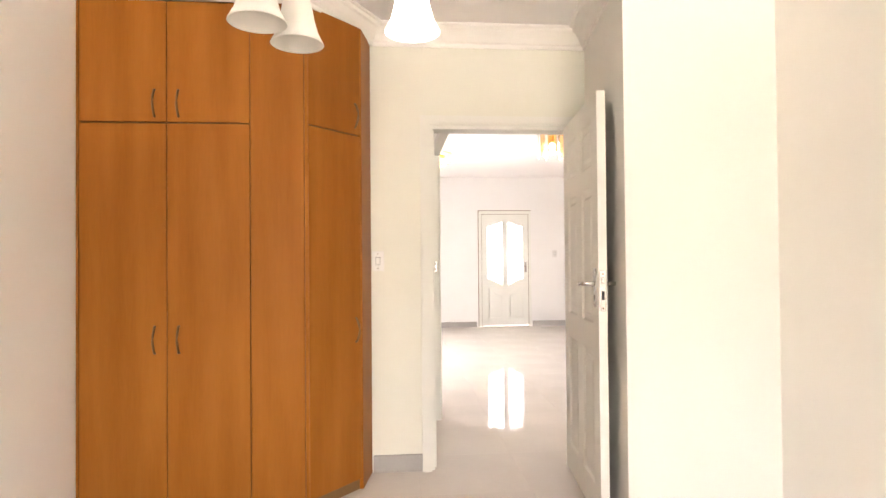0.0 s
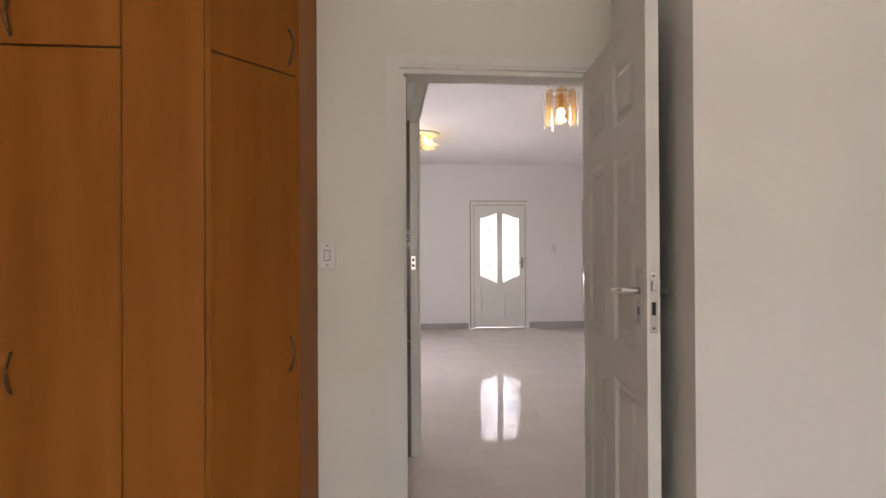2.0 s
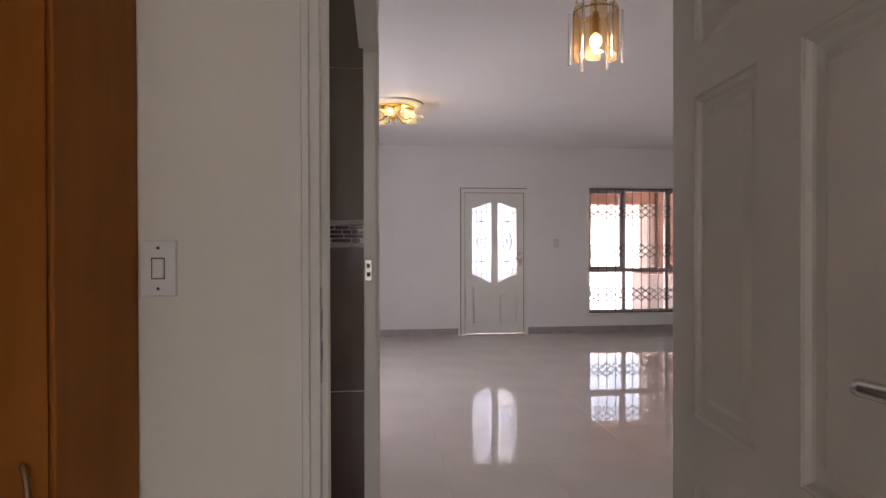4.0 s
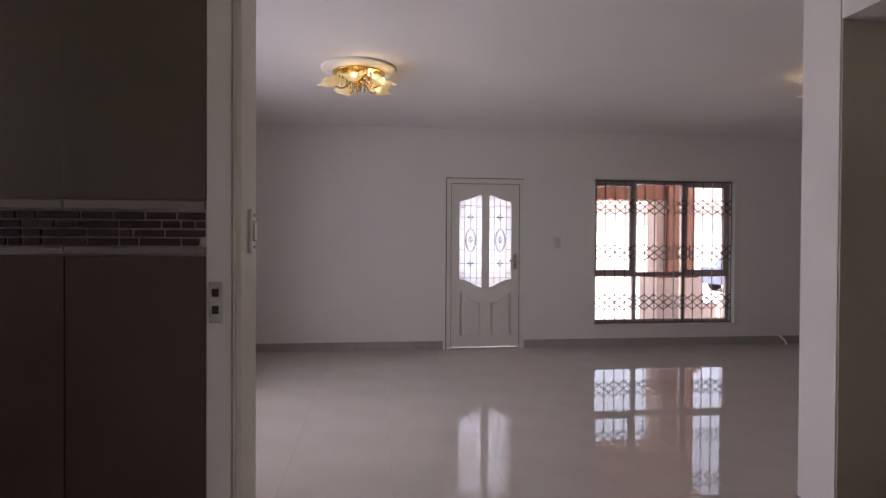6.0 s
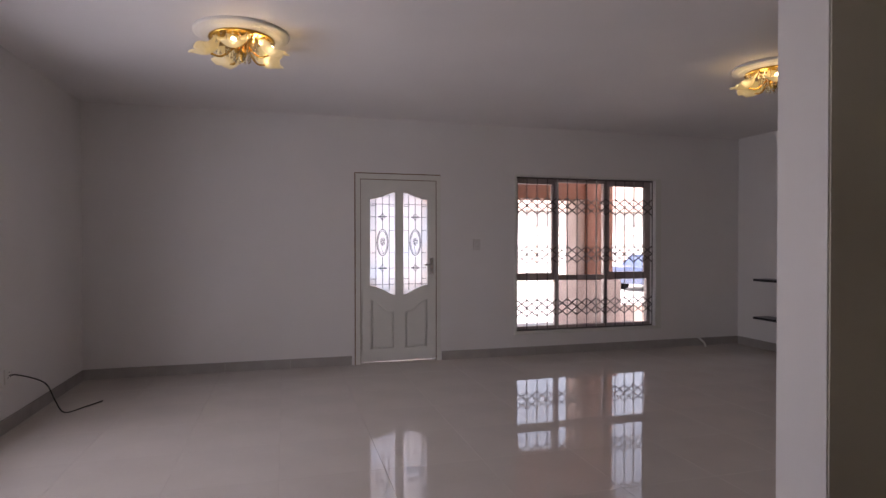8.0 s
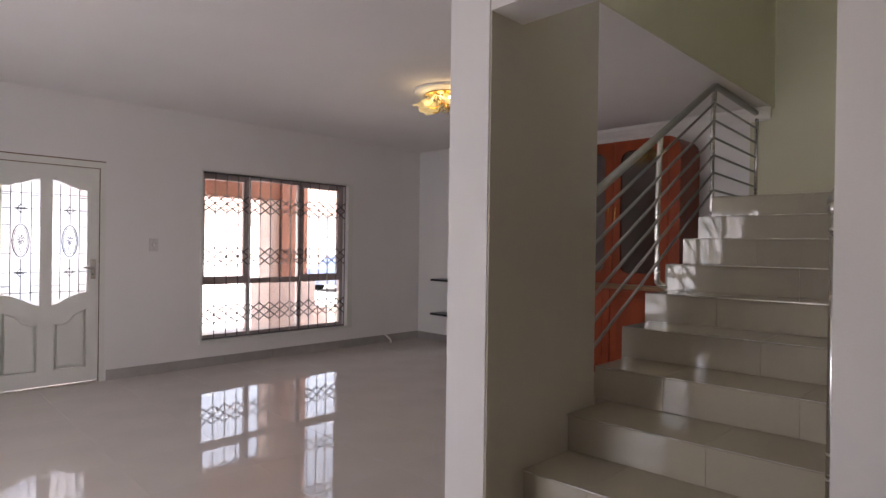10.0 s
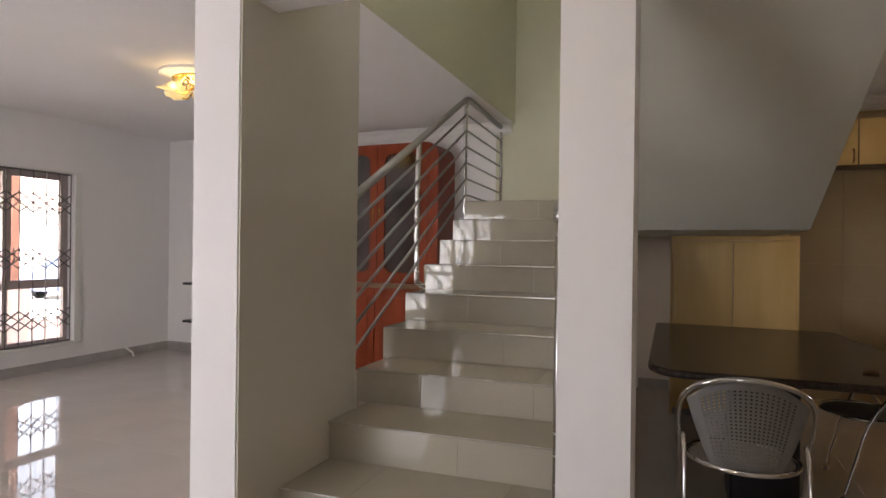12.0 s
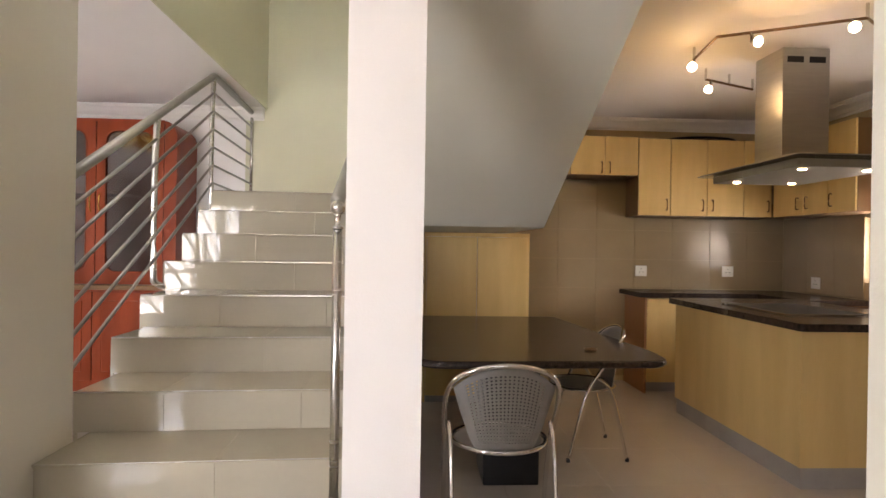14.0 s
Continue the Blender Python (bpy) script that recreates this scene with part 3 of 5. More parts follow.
def panel_door(name, label, width, height, at):
    """A six-panel leaf: local x across the leaf's thickness, local y from the hinge to the free edge."""
    d = thing(name, label, "door", at, kind="structure")
    rows = ((0.16, 0.80), (0.93, 1.60), (1.70, 1.93))
    cols = ((0.11, 0.11 + (width - 0.34) / 2), (0.23 + (width - 0.34) / 2, width - 0.11))
    holes = [rect(a, b, c, e) for a, b in cols for c, e in rows]
    part("leaf", plate(rect(0, width, 0.008, height), holes, -0.04, 0.0, "x"), GLOSS, d)
    for a, b in cols:
        for c, e in rows:
            bm = bmesh.new()
            loops = []
            for inset, depth in ((-0.001, 0.0015), (0.006, 0.003), (0.012, 0.0095), (0.018, 0.0115), (0.036, 0.0125), (0.052, 0.005), (0.056, 0.0045)):
                loops.append([(inset, depth)])
            rings = []
            for side in (1, -1):
                for (inset, depth), in (loops[::-1] if side > 0 else loops):
                    xx = -depth if side > 0 else -0.04 + depth
                    rings.append([bm.verts.new((xx, u, z)) for u, z in rect(a + inset, b - inset, c + inset, e - inset)])
            for r0, r1 in zip(rings, rings[1:]):
                for k in range(4):
                    bm.faces.new((r0[k], r0[(k + 1) % 4], r1[(k + 1) % 4], r1[k]))
            bm.faces.new(rings[0])
            bm.faces.new(rings[-1][::-1])
            part("panel", bm, GLOSS, d)
    lever_handle(d, -1, Matrix.Translation((0.0, width - 0.06, 1.132)) @ pose(0, 0, 0, 180, 0, 0) @ pose(0, 0, 0, 180, 0, 0) @ Matrix.Scale(-1, 4, (0, 1, 0)))
    bp2 = lever_handle(d, 1, Matrix.Translation((-0.04, width - 0.06, 1.132)) @ pose(0, 0, 0, 0, 0, 180))
    lp = part("lock_plate", box(-0.032, -0.008, width - 0.0005, width + 0.002, 1.005, 1.195, 0.0008), STEEL, d, "steel lock face plate")
    part("latch", box(-0.027, -0.013, width + 0.001, width + 0.011, 1.135, 1.165, 0.003), STEEL, lp)
    part("bolt_slot", box(-0.026, -0.014, width + 0.0015, width + 0.0028, 1.06, 1.10), BLACK, lp)
    for z in (1.02, 1.18):
        part("screw", box(-0.023, -0.017, width + 0.0018, width + 0.003, z - 0.003, z + 0.003), BRONZE, lp)
    for z in (0.25, 1.05, 1.80):
        part("hinge", tube([(0.004, -0.004, z - 0.05), (0.004, -0.004, z + 0.05)], 0.006, 8), BRASS, d)
    return d


door_angle = math.degrees(math.atan2(1.256 - 1.172, 3.135 - 2.335))
bed_leaf = panel_door("door_1", "open white six-panel bedroom door with steel lever", 0.81, 2.04, pose(1.259, 3.140, 0, 0, 0, 180 - door_angle) @ Matrix.Scale(-1, 4, (1, 0, 0)))

# front door
fd = thing("door_3", "closed white front door with leaded glass", "door", kind="structure")
FD0, FD1 = 1.715, 2.625
for o in (rect(FD0, FD0 + 0.034, 0, 2.06), rect(FD1 - 0.016, FD1, 0, 2.06), rect(FD0 + 0.034, FD1 - 0.016, 2.032, 2.06)):
    part("door_frame", plate(o, [], 9.945, 10.10, "y"), GLOSS, fd)


for o in (rect(FD0 - 0.018, FD0 - 0.001, 0, 2.09), rect(FD1 + 0.001, FD1 + 0.03, 0, 2.09), rect(FD0 - 0.001, FD1 + 0.001, 2.061, 2.09)):
    part("frame_edge", plate(o, [], 9.944, 9.949, "y"), GLOSS, fd)
# Brown strip on the plaster; the gap's shade is put into its colour.
part("frame_gap", plate([(FD0 - 0.03, 0), (FD0 - 0.0185, 0), (FD0 - 0.0185, 2.0905), (FD1 + 0.03, 2.0905), (FD1 + 0.03, 2.10), (FD0 - 0.03, 2.10)], [], 9.945, 9.949, "y"), EDGE, fd, "dark strip painted for the gap beside the frame")


def scallop(u0, u1, z_low, z_high, rise, side):
    """A glass outline with a stepped curve at head and foot; the tall side faces the middle of the door."""
    out = []
    n = 10
    for k in range(n + 1):
        t = k / n
        s = t if side > 0 else 1 - t
        e = 0 if s < 0.12 else ((s - 0.12) / 0.5) ** 1.2 * 0.55 if s < 0.62 else 0.55 + 0.45 * math.sin((s - 0.62) / 0.38 * math.pi / 2)
        out.append((u0 + (u1 - u0) * t, z_low - rise * e))
    for k in range(n + 1):
        t = 1 - k / n
        s = t if side > 0 else 1 - t
        e = 0 if s < 0.12 else ((s - 0.12) / 0.5) ** 1.2 * 0.55 if s < 0.62 else 0.55 + 0.45 * math.sin((s - 0.62) / 0.38 * math.pi / 2)
        out.append((u0 + (u1 - u0) * t, z_high + rise * 0.75 * e))
    return out


gl_l = scallop(1.858, 2.140, 0.855, 1.815, 0.105, 1)
gl_r = scallop(2.230, 2.510, 0.855, 1.815, 0.105, -1)
low_r = [(2.25, 0.16), (2.505, 0.16), (2.505, 0.70), (2.42, 0.66), (2.36, 0.59), (2.30, 0.57), (2.25, 0.57)]
low_l = [(1.862, 0.16), (2.12, 0.16), (2.12, 0.57), (2.07, 0.57), (2.01, 0.59), (1.95, 0.66), (1.862, 0.70)]
part("leaf", plate(rect(FD0 + 0.039, FD1 - 0.021, 0.02, 2.026), [gl_l, gl_r, low_l, low_r], 10.005, 10.05, "y"), GLOSS, fd)
for o in (low_l, low_r):
    cx, cz = sum(p[0] for p in o) / len(o), sum(p[1] for p in o) / len(o)
    bm = plate(o, [], 10.032, 10.046, "y")
    add_plate(bm, [(cx + (p[0] - cx) * 0.80, cz + (p[1] - cz) * 0.92) for p in o], [], 10.012, 10.032, "y")
    add_tube(bm, [(p[0], 10.006, p[1]) for p in o], 0.007, 6, closed=True)
    part("panel", bm, GLOSS, fd)
for o, u0, u1, s in ((gl_l, 1.858, 2.140, 1), (gl_r, 2.230, 2.510, -1)):
    g = part("glass", plate(o, [], 10.024, 10.030, "y"), LEADGLASS, fd, "milky leaded door glass")
    cx = (u0 + u1) / 2
    bm = bmesh.new()
    for du in (-0.075, 0.075):
        add_tube(bm, [(cx + du, 10.02, 0.80), (cx + du, 10.02, 1.86)], 0.0042, 6)
    for z in (0.93, 1.05, 1.22, 1.47, 1.62, 1.74):
        for a, b in ((u0, cx - 0.075), (cx + 0.075, u1)):
            add_tube(bm, [(a, 10.02, z), (b, 10.02, z)], 0.0038, 6)
    for z in (0.87, 1.76):
        add_tube(bm, [(u0, 10.02, z), (u1, 10.02, z)], 0.0038, 6)
    add_tube(bm, [(cx, 10.02, 0.80), (cx, 10.02, 1.17)], 0.0038, 6)
    add_tube(bm, [(cx, 10.02, 1.49), (cx, 10.02, 1.86)], 0.0038, 6)
    ov = [(cx + 0.062 * math.cos(a), 10.02, 1.335 + 0.145 * math.sin(a)) for a in np.linspace(0, 2 * math.pi, 25)[:-1]]
    add_tube(bm, ov, 0.0054, 6, closed=True)
    ov = [(cx + 0.050 * math.cos(a), 10.02, 1.335 + 0.125 * math.sin(a)) for a in np.linspace(0, 2 * math.pi, 25)[:-1]]
    add_tube(bm, ov, 0.0034, 6, closed=True)
    for z in (1.05, 1.62):
        add_tube(bm, [(cx - 0.032, 10.02, z), (cx, 10.02, z + 0.04), (cx + 0.032, 10.02, z), (cx, 10.02, z - 0.04)], 0.006, 6, closed=True)
        add_tube(bm, [(cx - 0.05, 10.02, z), (cx + 0.05, 10.02, z)], 0.0075, 6)
    for k in range(7):
        a = 2 * math.pi * k / 7
        c2 = Vector((cx + 0.018 * math.cos(a), 10.02, 1.345 + 0.028 * math.sin(a)))
        add_tube(bm, [c2 + Vector((0.012 * math.cos(b), 0, 0.017 * math.sin(b))) for b in np.linspace(0, 2 * math.pi, 8)[:-1]], 0.0032, 5, closed=True)
    add_tube(bm, [(cx, 10.02, 1.33), (cx - 0.012, 10.02, 1.27), (cx + 0.006, 10.02, 1.22)], 0.0032, 5)
    part("leading", bm, LEAD, g, "dark lead lines with a flower oval")
lever_handle(fd, 1, Matrix.Translation((2.555, 10.005, 1.09)) @ pose(0, 0, 0, 0, 0, -90) @ Matrix.Scale(-1, 4, (0, 1, 0)))
# Dark strips paint the shade in the gap around the leaf.
for o in (rect(FD0 + 0.034, FD0 + 0.039, 0.0, 2.032), rect(FD1 - 0.021, FD1 - 0.016, 0.0, 2.032), rect(FD0 + 0.039, FD1 - 0.021, 2.026, 2.032)):
    part("seal", plate(o, [], 9.99, 10.06, "y"), EDGE, fd, "dark strip painted for the gap's shade")
part("threshold", box(FD0 + 0.034, FD1 - 0.016, 9.955, 10.10, 0.0, 0.014, 0.004), STEEL, fd)

for p in fd.children:
    if p.name.split(".")[0] in ("leaf", "panel", "glass", "back_plate", "seal"):
        p.location.y -= 0.042

# front window with its burglar bars
WX0, WX1, WZ0, WZ1 = 3.58, 5.47, 0.277, 2.115
win = thing("window_1", "dark framed living room window with three lights", "window", kind="structure")
MX = (4.16, 4.83)
for o in (rect(WX0, WX0 + 0.045, WZ0, WZ1), rect(WX1 - 0.045, WX1, WZ0, WZ1), rect(WX0 + 0.045, WX1 - 0.045, WZ1 - 0.045, WZ1), rect(WX0 + 0.045, WX1 - 0.045, WZ0, WZ0 + 0.045), *[rect(m - 0.025, m + 0.025, WZ0 + 0.045, WZ1 - 0.045) for m in MX]):
    part("window_frame", plate(o, [], 10.06, 10.12, "y"), IRON, win)
cols = ((WX0 + 0.045, MX[0] - 0.03), (MX[0] + 0.03, MX[1] - 0.03), (MX[1] + 0.03, WX1 - 0.045))
for i, (a, b) in enumerate(cols):
    part("transom", plate(rect(a, b, 0.875, 0.935), [], 10.062, 10.118, "y"), IRON, win)
    for z0, z1 in ((WZ0 + 0.045, 0.875), (0.935, WZ1 - 0.045)):
        if i != 1 and z0 > 0.9:
            part("sash", plate(rect(a, b, z0, z1), [rect(a + 0.03, b - 0.03, z0 + 0.03, z1 - 0.03)], 10.07, 10.11, "y"), IRON, win)
        p = part("pane", plate(rect(a, b, z0, z1), [], 10.088, 10.092, "y"), GLASS, win)
        p.visible_shadow = False
part("sash_stay", tube([(4.90, 10.05, 1.12), (4.90, 10.03, 1.2), (4.895, 10.03, 1.3)], 0.008, 8), IRON, win)
part("window_sill", box(WX0 - 0.03, WX1 + 0.078, 9.925, 10.06, WZ0 - 0.03, WZ0 + 0.004, 0.006), GLOSS, win, "white painted window sill")
# Right band is widened to stand in for the pale window reveal.
part("window_trim", plate(rect(WX0 - 0.02, WX1 + 0.075, WZ0 - 0.0, WZ1 + 0.02), [rect(WX0, WX1, WZ0 + 0.004, WZ1)], 9.938, 9.951, "y"), GLOSS, win)


def burglar_bars(name, axis, u0, u1, z0, z1, d, pitch, bands, label, mat_bar, mat_lat):
    g = thing(name, label, "burglar bars")
    n = round((u1 - u0) / pitch)
    us = [u0 + (u1 - u0) * k / n for k in range(n + 1)]
    put = (lambda u, z, e=0.0: (u, d + e, z)) if axis == "x" else (lambda u, z, e=0.0: (d + e, u, z))
    for k, u in enumerate(us):
        heavy = k % 4 == 0
        part("bar", tube([put(u, z0), put(u, z1)], 0.0078 if heavy else 0.0062, 6), BARS_WHITE if heavy else mat_bar, g)
    for z in (z0, z1):
        part("rail", tube([put(u0, z), put(u1, z)], 0.010, 6), mat_bar, g)
    for zc, hh in bands:
        for s in (-1, 1):
            bm = bmesh.new()
            for a, b in zip(us, us[1:]):
                m = (a + b) / 2
                zz = zc + s * hh / 2
                for p, q in (((a, zz + hh / 2), (m, zz)), ((m, zz), (b, zz + hh / 2)), ((a, zz - hh / 2), (m, zz)), ((m, zz), (b, zz - hh / 2))):
                    add_tube(bm, [put(p[0], p[1], 0.006), put(q[0], q[1], 0.006)], 0.0078, 5)
            part("lattice", bm, mat_lat, g)
    return g


burglar_bars("burglar_bars", "x", WX0 + 0.02, WX1 - 0.02, WZ0 + 0.015, WZ1 - 0.012, 9.985, 0.1325, ((1.775, 0.10), (1.19, 0.10), (0.553, 0.10)), "grey steel burglar bars with diamond lattice bands", BARS, BARS)

# side window, the same make as the front one
SY0, SY1 = 6.11, 8.00
win2 = thing("window_2", "dark framed barred side window of the living room", "window", kind="structure")
SM = (6.72, 7.39)
for o in (rect(SY0, SY0 + 0.045, WZ0, WZ1), rect(SY1 - 0.045, SY1, WZ0, WZ1), rect(SY0 + 0.045, SY1 - 0.045, WZ1 - 0.045, WZ1), rect(SY0 + 0.045, SY1 - 0.045, WZ0, WZ0 + 0.045), *[rect(m - 0.025, m + 0.025, WZ0 + 0.045, WZ1 - 0.045) for m in SM]):
    part("window_frame", plate(o, [], -1.11, -1.05, "x"), IRON, win2)
for a, b in ((SY0 + 0.045, SM[0] - 0.03), (SM[0] + 0.03, SM[1] - 0.03), (SM[1] + 0.03, SY1 - 0.045)):
    part("transom", plate(rect(a, b, 0.875, 0.935), [], -1.108, -1.052, "x"), IRON, win2)
    for z0, z1 in ((WZ0 + 0.045, 0.875), (0.935, WZ1 - 0.045)):
        p = part("pane", plate(rect(a, b, z0, z1), [], -1.082, -1.078, "x"), GLASS, win2)
        p.visible_shadow = False
part("window_sill", box(-1.05, -0.915, SY0 - 0.03, SY1 + 0.03, WZ0 - 0.03, WZ0 + 0.004, 0.006), GLOSS, win2, "white painted window sill")
burglar_bars("burglar_bars", "y", SY0 + 0.02, SY1 - 0.02, WZ0 + 0.015, WZ1 - 0.012, -0.975, 0.1325, ((1.775, 0.10), (1.19, 0.10), (0.553, 0.10)), "grey steel burglar bars on the side window", BARS, BARS)

win3 = thing("window_3", "white framed kitchen window over the counter", "window", kind="structure")
part("window_frame", plate(rect(4.9, 6.05, 1.10, 1.66), [rect(4.94, 5.45, 1.14, 1.62), rect(5.49, 6.01, 1.14, 1.62)], -0.06, -0.02, "y"), GLOSS, win3)
# Unseen bedroom window, added as the room's light opening.
win4 = thing("window_4", "unseen bedroom window, added to let light in", "window", kind="structure")
part("window_frame", plate(rect(-0.6, 1.4, 0.9, 2.1), [rect(-0.55, 0.37, 0.95, 2.05), rect(0.43, 1.35, 0.95, 2.05)], -2.68, -2.63, "y"), GLOSS, win4)
# Unseen upstairs window, added around the stairwell lamp's opening.
win5 = thing("window_5", "unseen upstairs window, added to light the stairwell", "window", kind="structure")
part("window_frame", plate(rect(4.0, 5.2, 3.6, 4.95), [rect(4.05, 4.57, 3.65, 4.9), rect(4.63, 5.15, 3.65, 4.9)], 1.93, 1.97, "x"), GLOSS, win5)

# ---- stairs ----
RISE, GOING, X0S = 0.177, 0.352, 2.44


SKEW, SKEW_Y = 0.062, 4.80


def askew(bm):
    """Turns the fronts of the steps against the house's grid; what meets the end wall stays."""
    for v in bm.verts:
        if v.co.x < 6.8:
            v.co.x -= SKEW * (v.co.y - SKEW_Y)
    return bm


def stair_left(k):
    return 5.302 if k <= 3 else 5.355 + 0.028 * (k - 4)


stairs = thing("staircase", "polished beige tiled staircase with a landing", "staircase", kind="structure")
YR = 4.118
for k in range(1, 11):
    xa = X0S + GOING * k
    xb = xa + GOING if k < 10 else EX - 0.006
    yl = stair_left(k)
    y_low = YR if k < 10 else 3.08
    core = part("step", askew(box(xa + 0.012, EX - 0.008 if k == 10 else xb + 0.012, y_low, yl - 0.004, 0.0 if k < 10 else 1.484, RISE * k - 0.012)), GROUT, stairs)
    widths = [y_low, y_low + 0.55, yl] if k % 2 else [y_low, y_low + 0.30, y_low + 0.88, yl]
    if k == 10:
        widths = [3.08, 3.68, 4.28, 4.88, yl]
    for a, b in zip(widths, widths[1:]):
        part("riser_tile", askew(box(xa, xa + 0.012, a + 0.0006, b - 0.0006, RISE * (k - 1) + 0.001, RISE * k - 0.012, 0.001)), STEPTILE, core)
        part("tread_tile", askew(box(xa - 0.012, xb + 0.008, a + 0.0006, b - 0.0006, RISE * k - 0.012, RISE * k, 0.0015)), STEPTILE, core)
    part("nosing", askew(tube([(xa - 0.010, y_low, RISE * k - 0.004), (xa - 0.010, yl, RISE * k - 0.003)], 0.0034, 6)), STEEL, core, "thin metal nosing strip")
    part("side_tile", askew(box(xa, xb, yl - 0.004, yl + 0.008, max(0.0, RISE * k - 0.5) if k < 10 else 1.484, RISE * k - 0.012)), STEPTILE, core)
# second flight, seen from below
SX, SZ, SL = 5.02, 1.484, RISE / GOING
flight = thing("upper_flight", "plastered underside of the upper stair flight", "staircase", kind="structure")
prof = [(SX, SZ), (EX - 0.01, SZ), (EX - 0.01, 1.765), (5.96, 1.765)]
z = 1.77
x = 5.96
while z + RISE < 5.0 and x > 2.72:
    z += RISE
    prof += [(x, z)]
    x -= GOING
    prof += [(x, z)]
prof += [(x, SZ + (SX - x) * SL)]
part("slab", plate(prof, [], 3.08, YR - 0.006, "y"), OLIVE, flight)
part("parapet", plate([(5.90, 1.775), (5.90, 2.72), (2.9, 4.15), (2.9, 3.2)], [], YR - 0.1, YR - 0.008, "y"), GREEN, flight, "pale green parapet of the upper flight")

# railing
rail = thing("stair_railing", "stainless steel stair railing with six thin rods", "railing")
A, K, E_ = Vector((3.705, 5.40, 2.68 - (5.94 - 3.705) * SL)), Vector((5.94, 5.53, 2.68)), Vector((7.115, 5.56, 2.66))
part("handrail", tube([A, K + Vector((-0.02, 0, -0.012)), K + Vector((0.02, 0, 0.0)), E_], 0.028, 12, flat=0.85), RAILPAINT, rail, "grey oval handrail", smooth=True)
for i in range(6):
    dz = Vector((0, 0, -0.142 * (i + 1)))
    part("rod", tube([A + dz, K + dz + Vector((-0.06, 0, -0.03)), K + dz + Vector((-0.02, 0, -0.006)), K + dz + Vector((0.03, 0, 0)), E_ + dz], 0.0095, 8), ROD, rail, smooth=True)
for xk, foot in ((3.735, 1), (4.80, 7), (5.94, 10)):
    t = (xk - A.x) / (K.x - A.x)
    top = A.lerp(K, t)
    zb = top.z - 1.02 if foot < 10 else 1.62
    part("baluster", tube(curve_points([top, top + Vector((0, 0.012, -0.3)), Vector((xk, top.y + 0.012, zb + 0.10)), Vector((xk + 0.02, top.y + 0.008, zb + 0.02)), Vector((xk + 0.08, top.y - 0.02, zb - 0.01))], 5), 0.019, 10), STEEL, rail, smooth=True)
part("baluster", tube([E_, E_ + Vector((0, 0, -0.885))], 0.016, 10), STEEL, rail, smooth=True)

newel = thing("newel_post", "slim steel newel post with a ball top", "newel post")
NX, NY = 3.30, 4.195
part("post", tube([(NX, NY, 2 * RISE), (NX, NY, 1.40)], 0.016, 14), STEEL, newel, smooth=True)
part("neck", lathe([(0.0, 0.0), (0.019, 0.0), (0.019, 0.010), (0.010, 0.014), (0.010, 0.045), (0.016, 0.05), (0.0, 0.055)], 14, (NX, NY, 1.40)), STEEL, newel, smooth=True)
part("ball", lathe([(0.026 * math.sin(a), 0.026 * (1 - math.cos(a))) for a in np.linspace(0, math.pi, 12)], 18, (NX, NY, 1.448)), STEEL, newel, "polished steel ball", smooth=True)

side_rail = thing("wall_handrail", "grey handrail climbing from the newel post", "handrail")
R0 = Vector((NX + 0.02, NY + 0.004, 1.50))
R1 = Vector((5.70, NY - 0.02, 1.50 + (5.70 - NX) * SL))
part("rail", tube([R0, R0.lerp(R1, 0.5), R1], 0.026, 12, flat=0.85), RAILPAINT, side_rail, smooth=True)
for k in (0.25, 0.6, 0.93):
    c = R0.lerp(R1, k)
    part("bracket", tube(curve_points([(c.x, c.y, c.z - 0.02), (c.x, c.y - 0.02, c.z - 0.06), (c.x, YR - 0.01, c.z - 0.07)], 4), 0.007, 8), STEEL, side_rail, smooth=True)

# ---- bedroom things ----


def bow_handle(parent, x, y, z, out, tall=0.13, mat=None):
    o = Vector(out)
    c = Vector((x, y, z))
    pts = curve_points([c + Vector((0, 0, tall / 2)), c + o * 0.012 + Vector((0, 0, tall * 0.42)), c + o * 0.030, c + o * 0.012 - Vector((0, 0, tall * 0.42)), c - Vector((0, 0, tall / 2))], 4)
    return part("handle", tube(pts, 0.0055, 8), mat or BRONZE, parent, "curved bronze bow handle", smooth=True)


ward = thing("wardrobe", "built-in varnished beech wardrobe with closed doors", "wardrobe")
WT, WS, WY = 2.535, 1.935, 2.63
part("carcass", prism([(-1.338, WY + 0.022), (-0.245, WY + 0.022), (-0.005, 2.93), (0.038, 3.15), (-1.338, 3.15)], 0.0, WT - 0.002), EDGE, ward)
for a, b in ((-1.325, -0.9185), (-0.9155, -0.5215)):
    for z0, z1 in ((0.06, WS - 0.003), (WS + 0.003, WT)):
        d = part("door", box(a, b, WY, WY + 0.02, z0, z1, 0.003), WOOD, ward)
        hx = b - 0.055 if b < -0.9 else a + 0.055
        bow_handle(d, hx, WY, 0.875 if z0 < 1 else 2.03, (0, -1, 0))
part("side_strip", box(-1.338, -1.328, WY - 0.004, WY + 0.02, 0, WT, 0.002), WOOD, ward)
part("filler_panel", box(-0.518, -0.257, WY - 0.004, WY + 0.021, 0, WT, 0.003), WOOD, ward)
part("plinth", box(-1.325, -0.52, WY + 0.006, WY + 0.02, 0, 0.057), WOOD, ward)
cor = Vector((-0.244, WY, 0))
far = Vector((0.006, 2.915, 0))
sd = (far - cor)
ang = math.degrees(math.atan2(sd.y, sd.x))
slm = Matrix.Translation(cor) @ pose(0, 0, 0, 0, 0, ang)
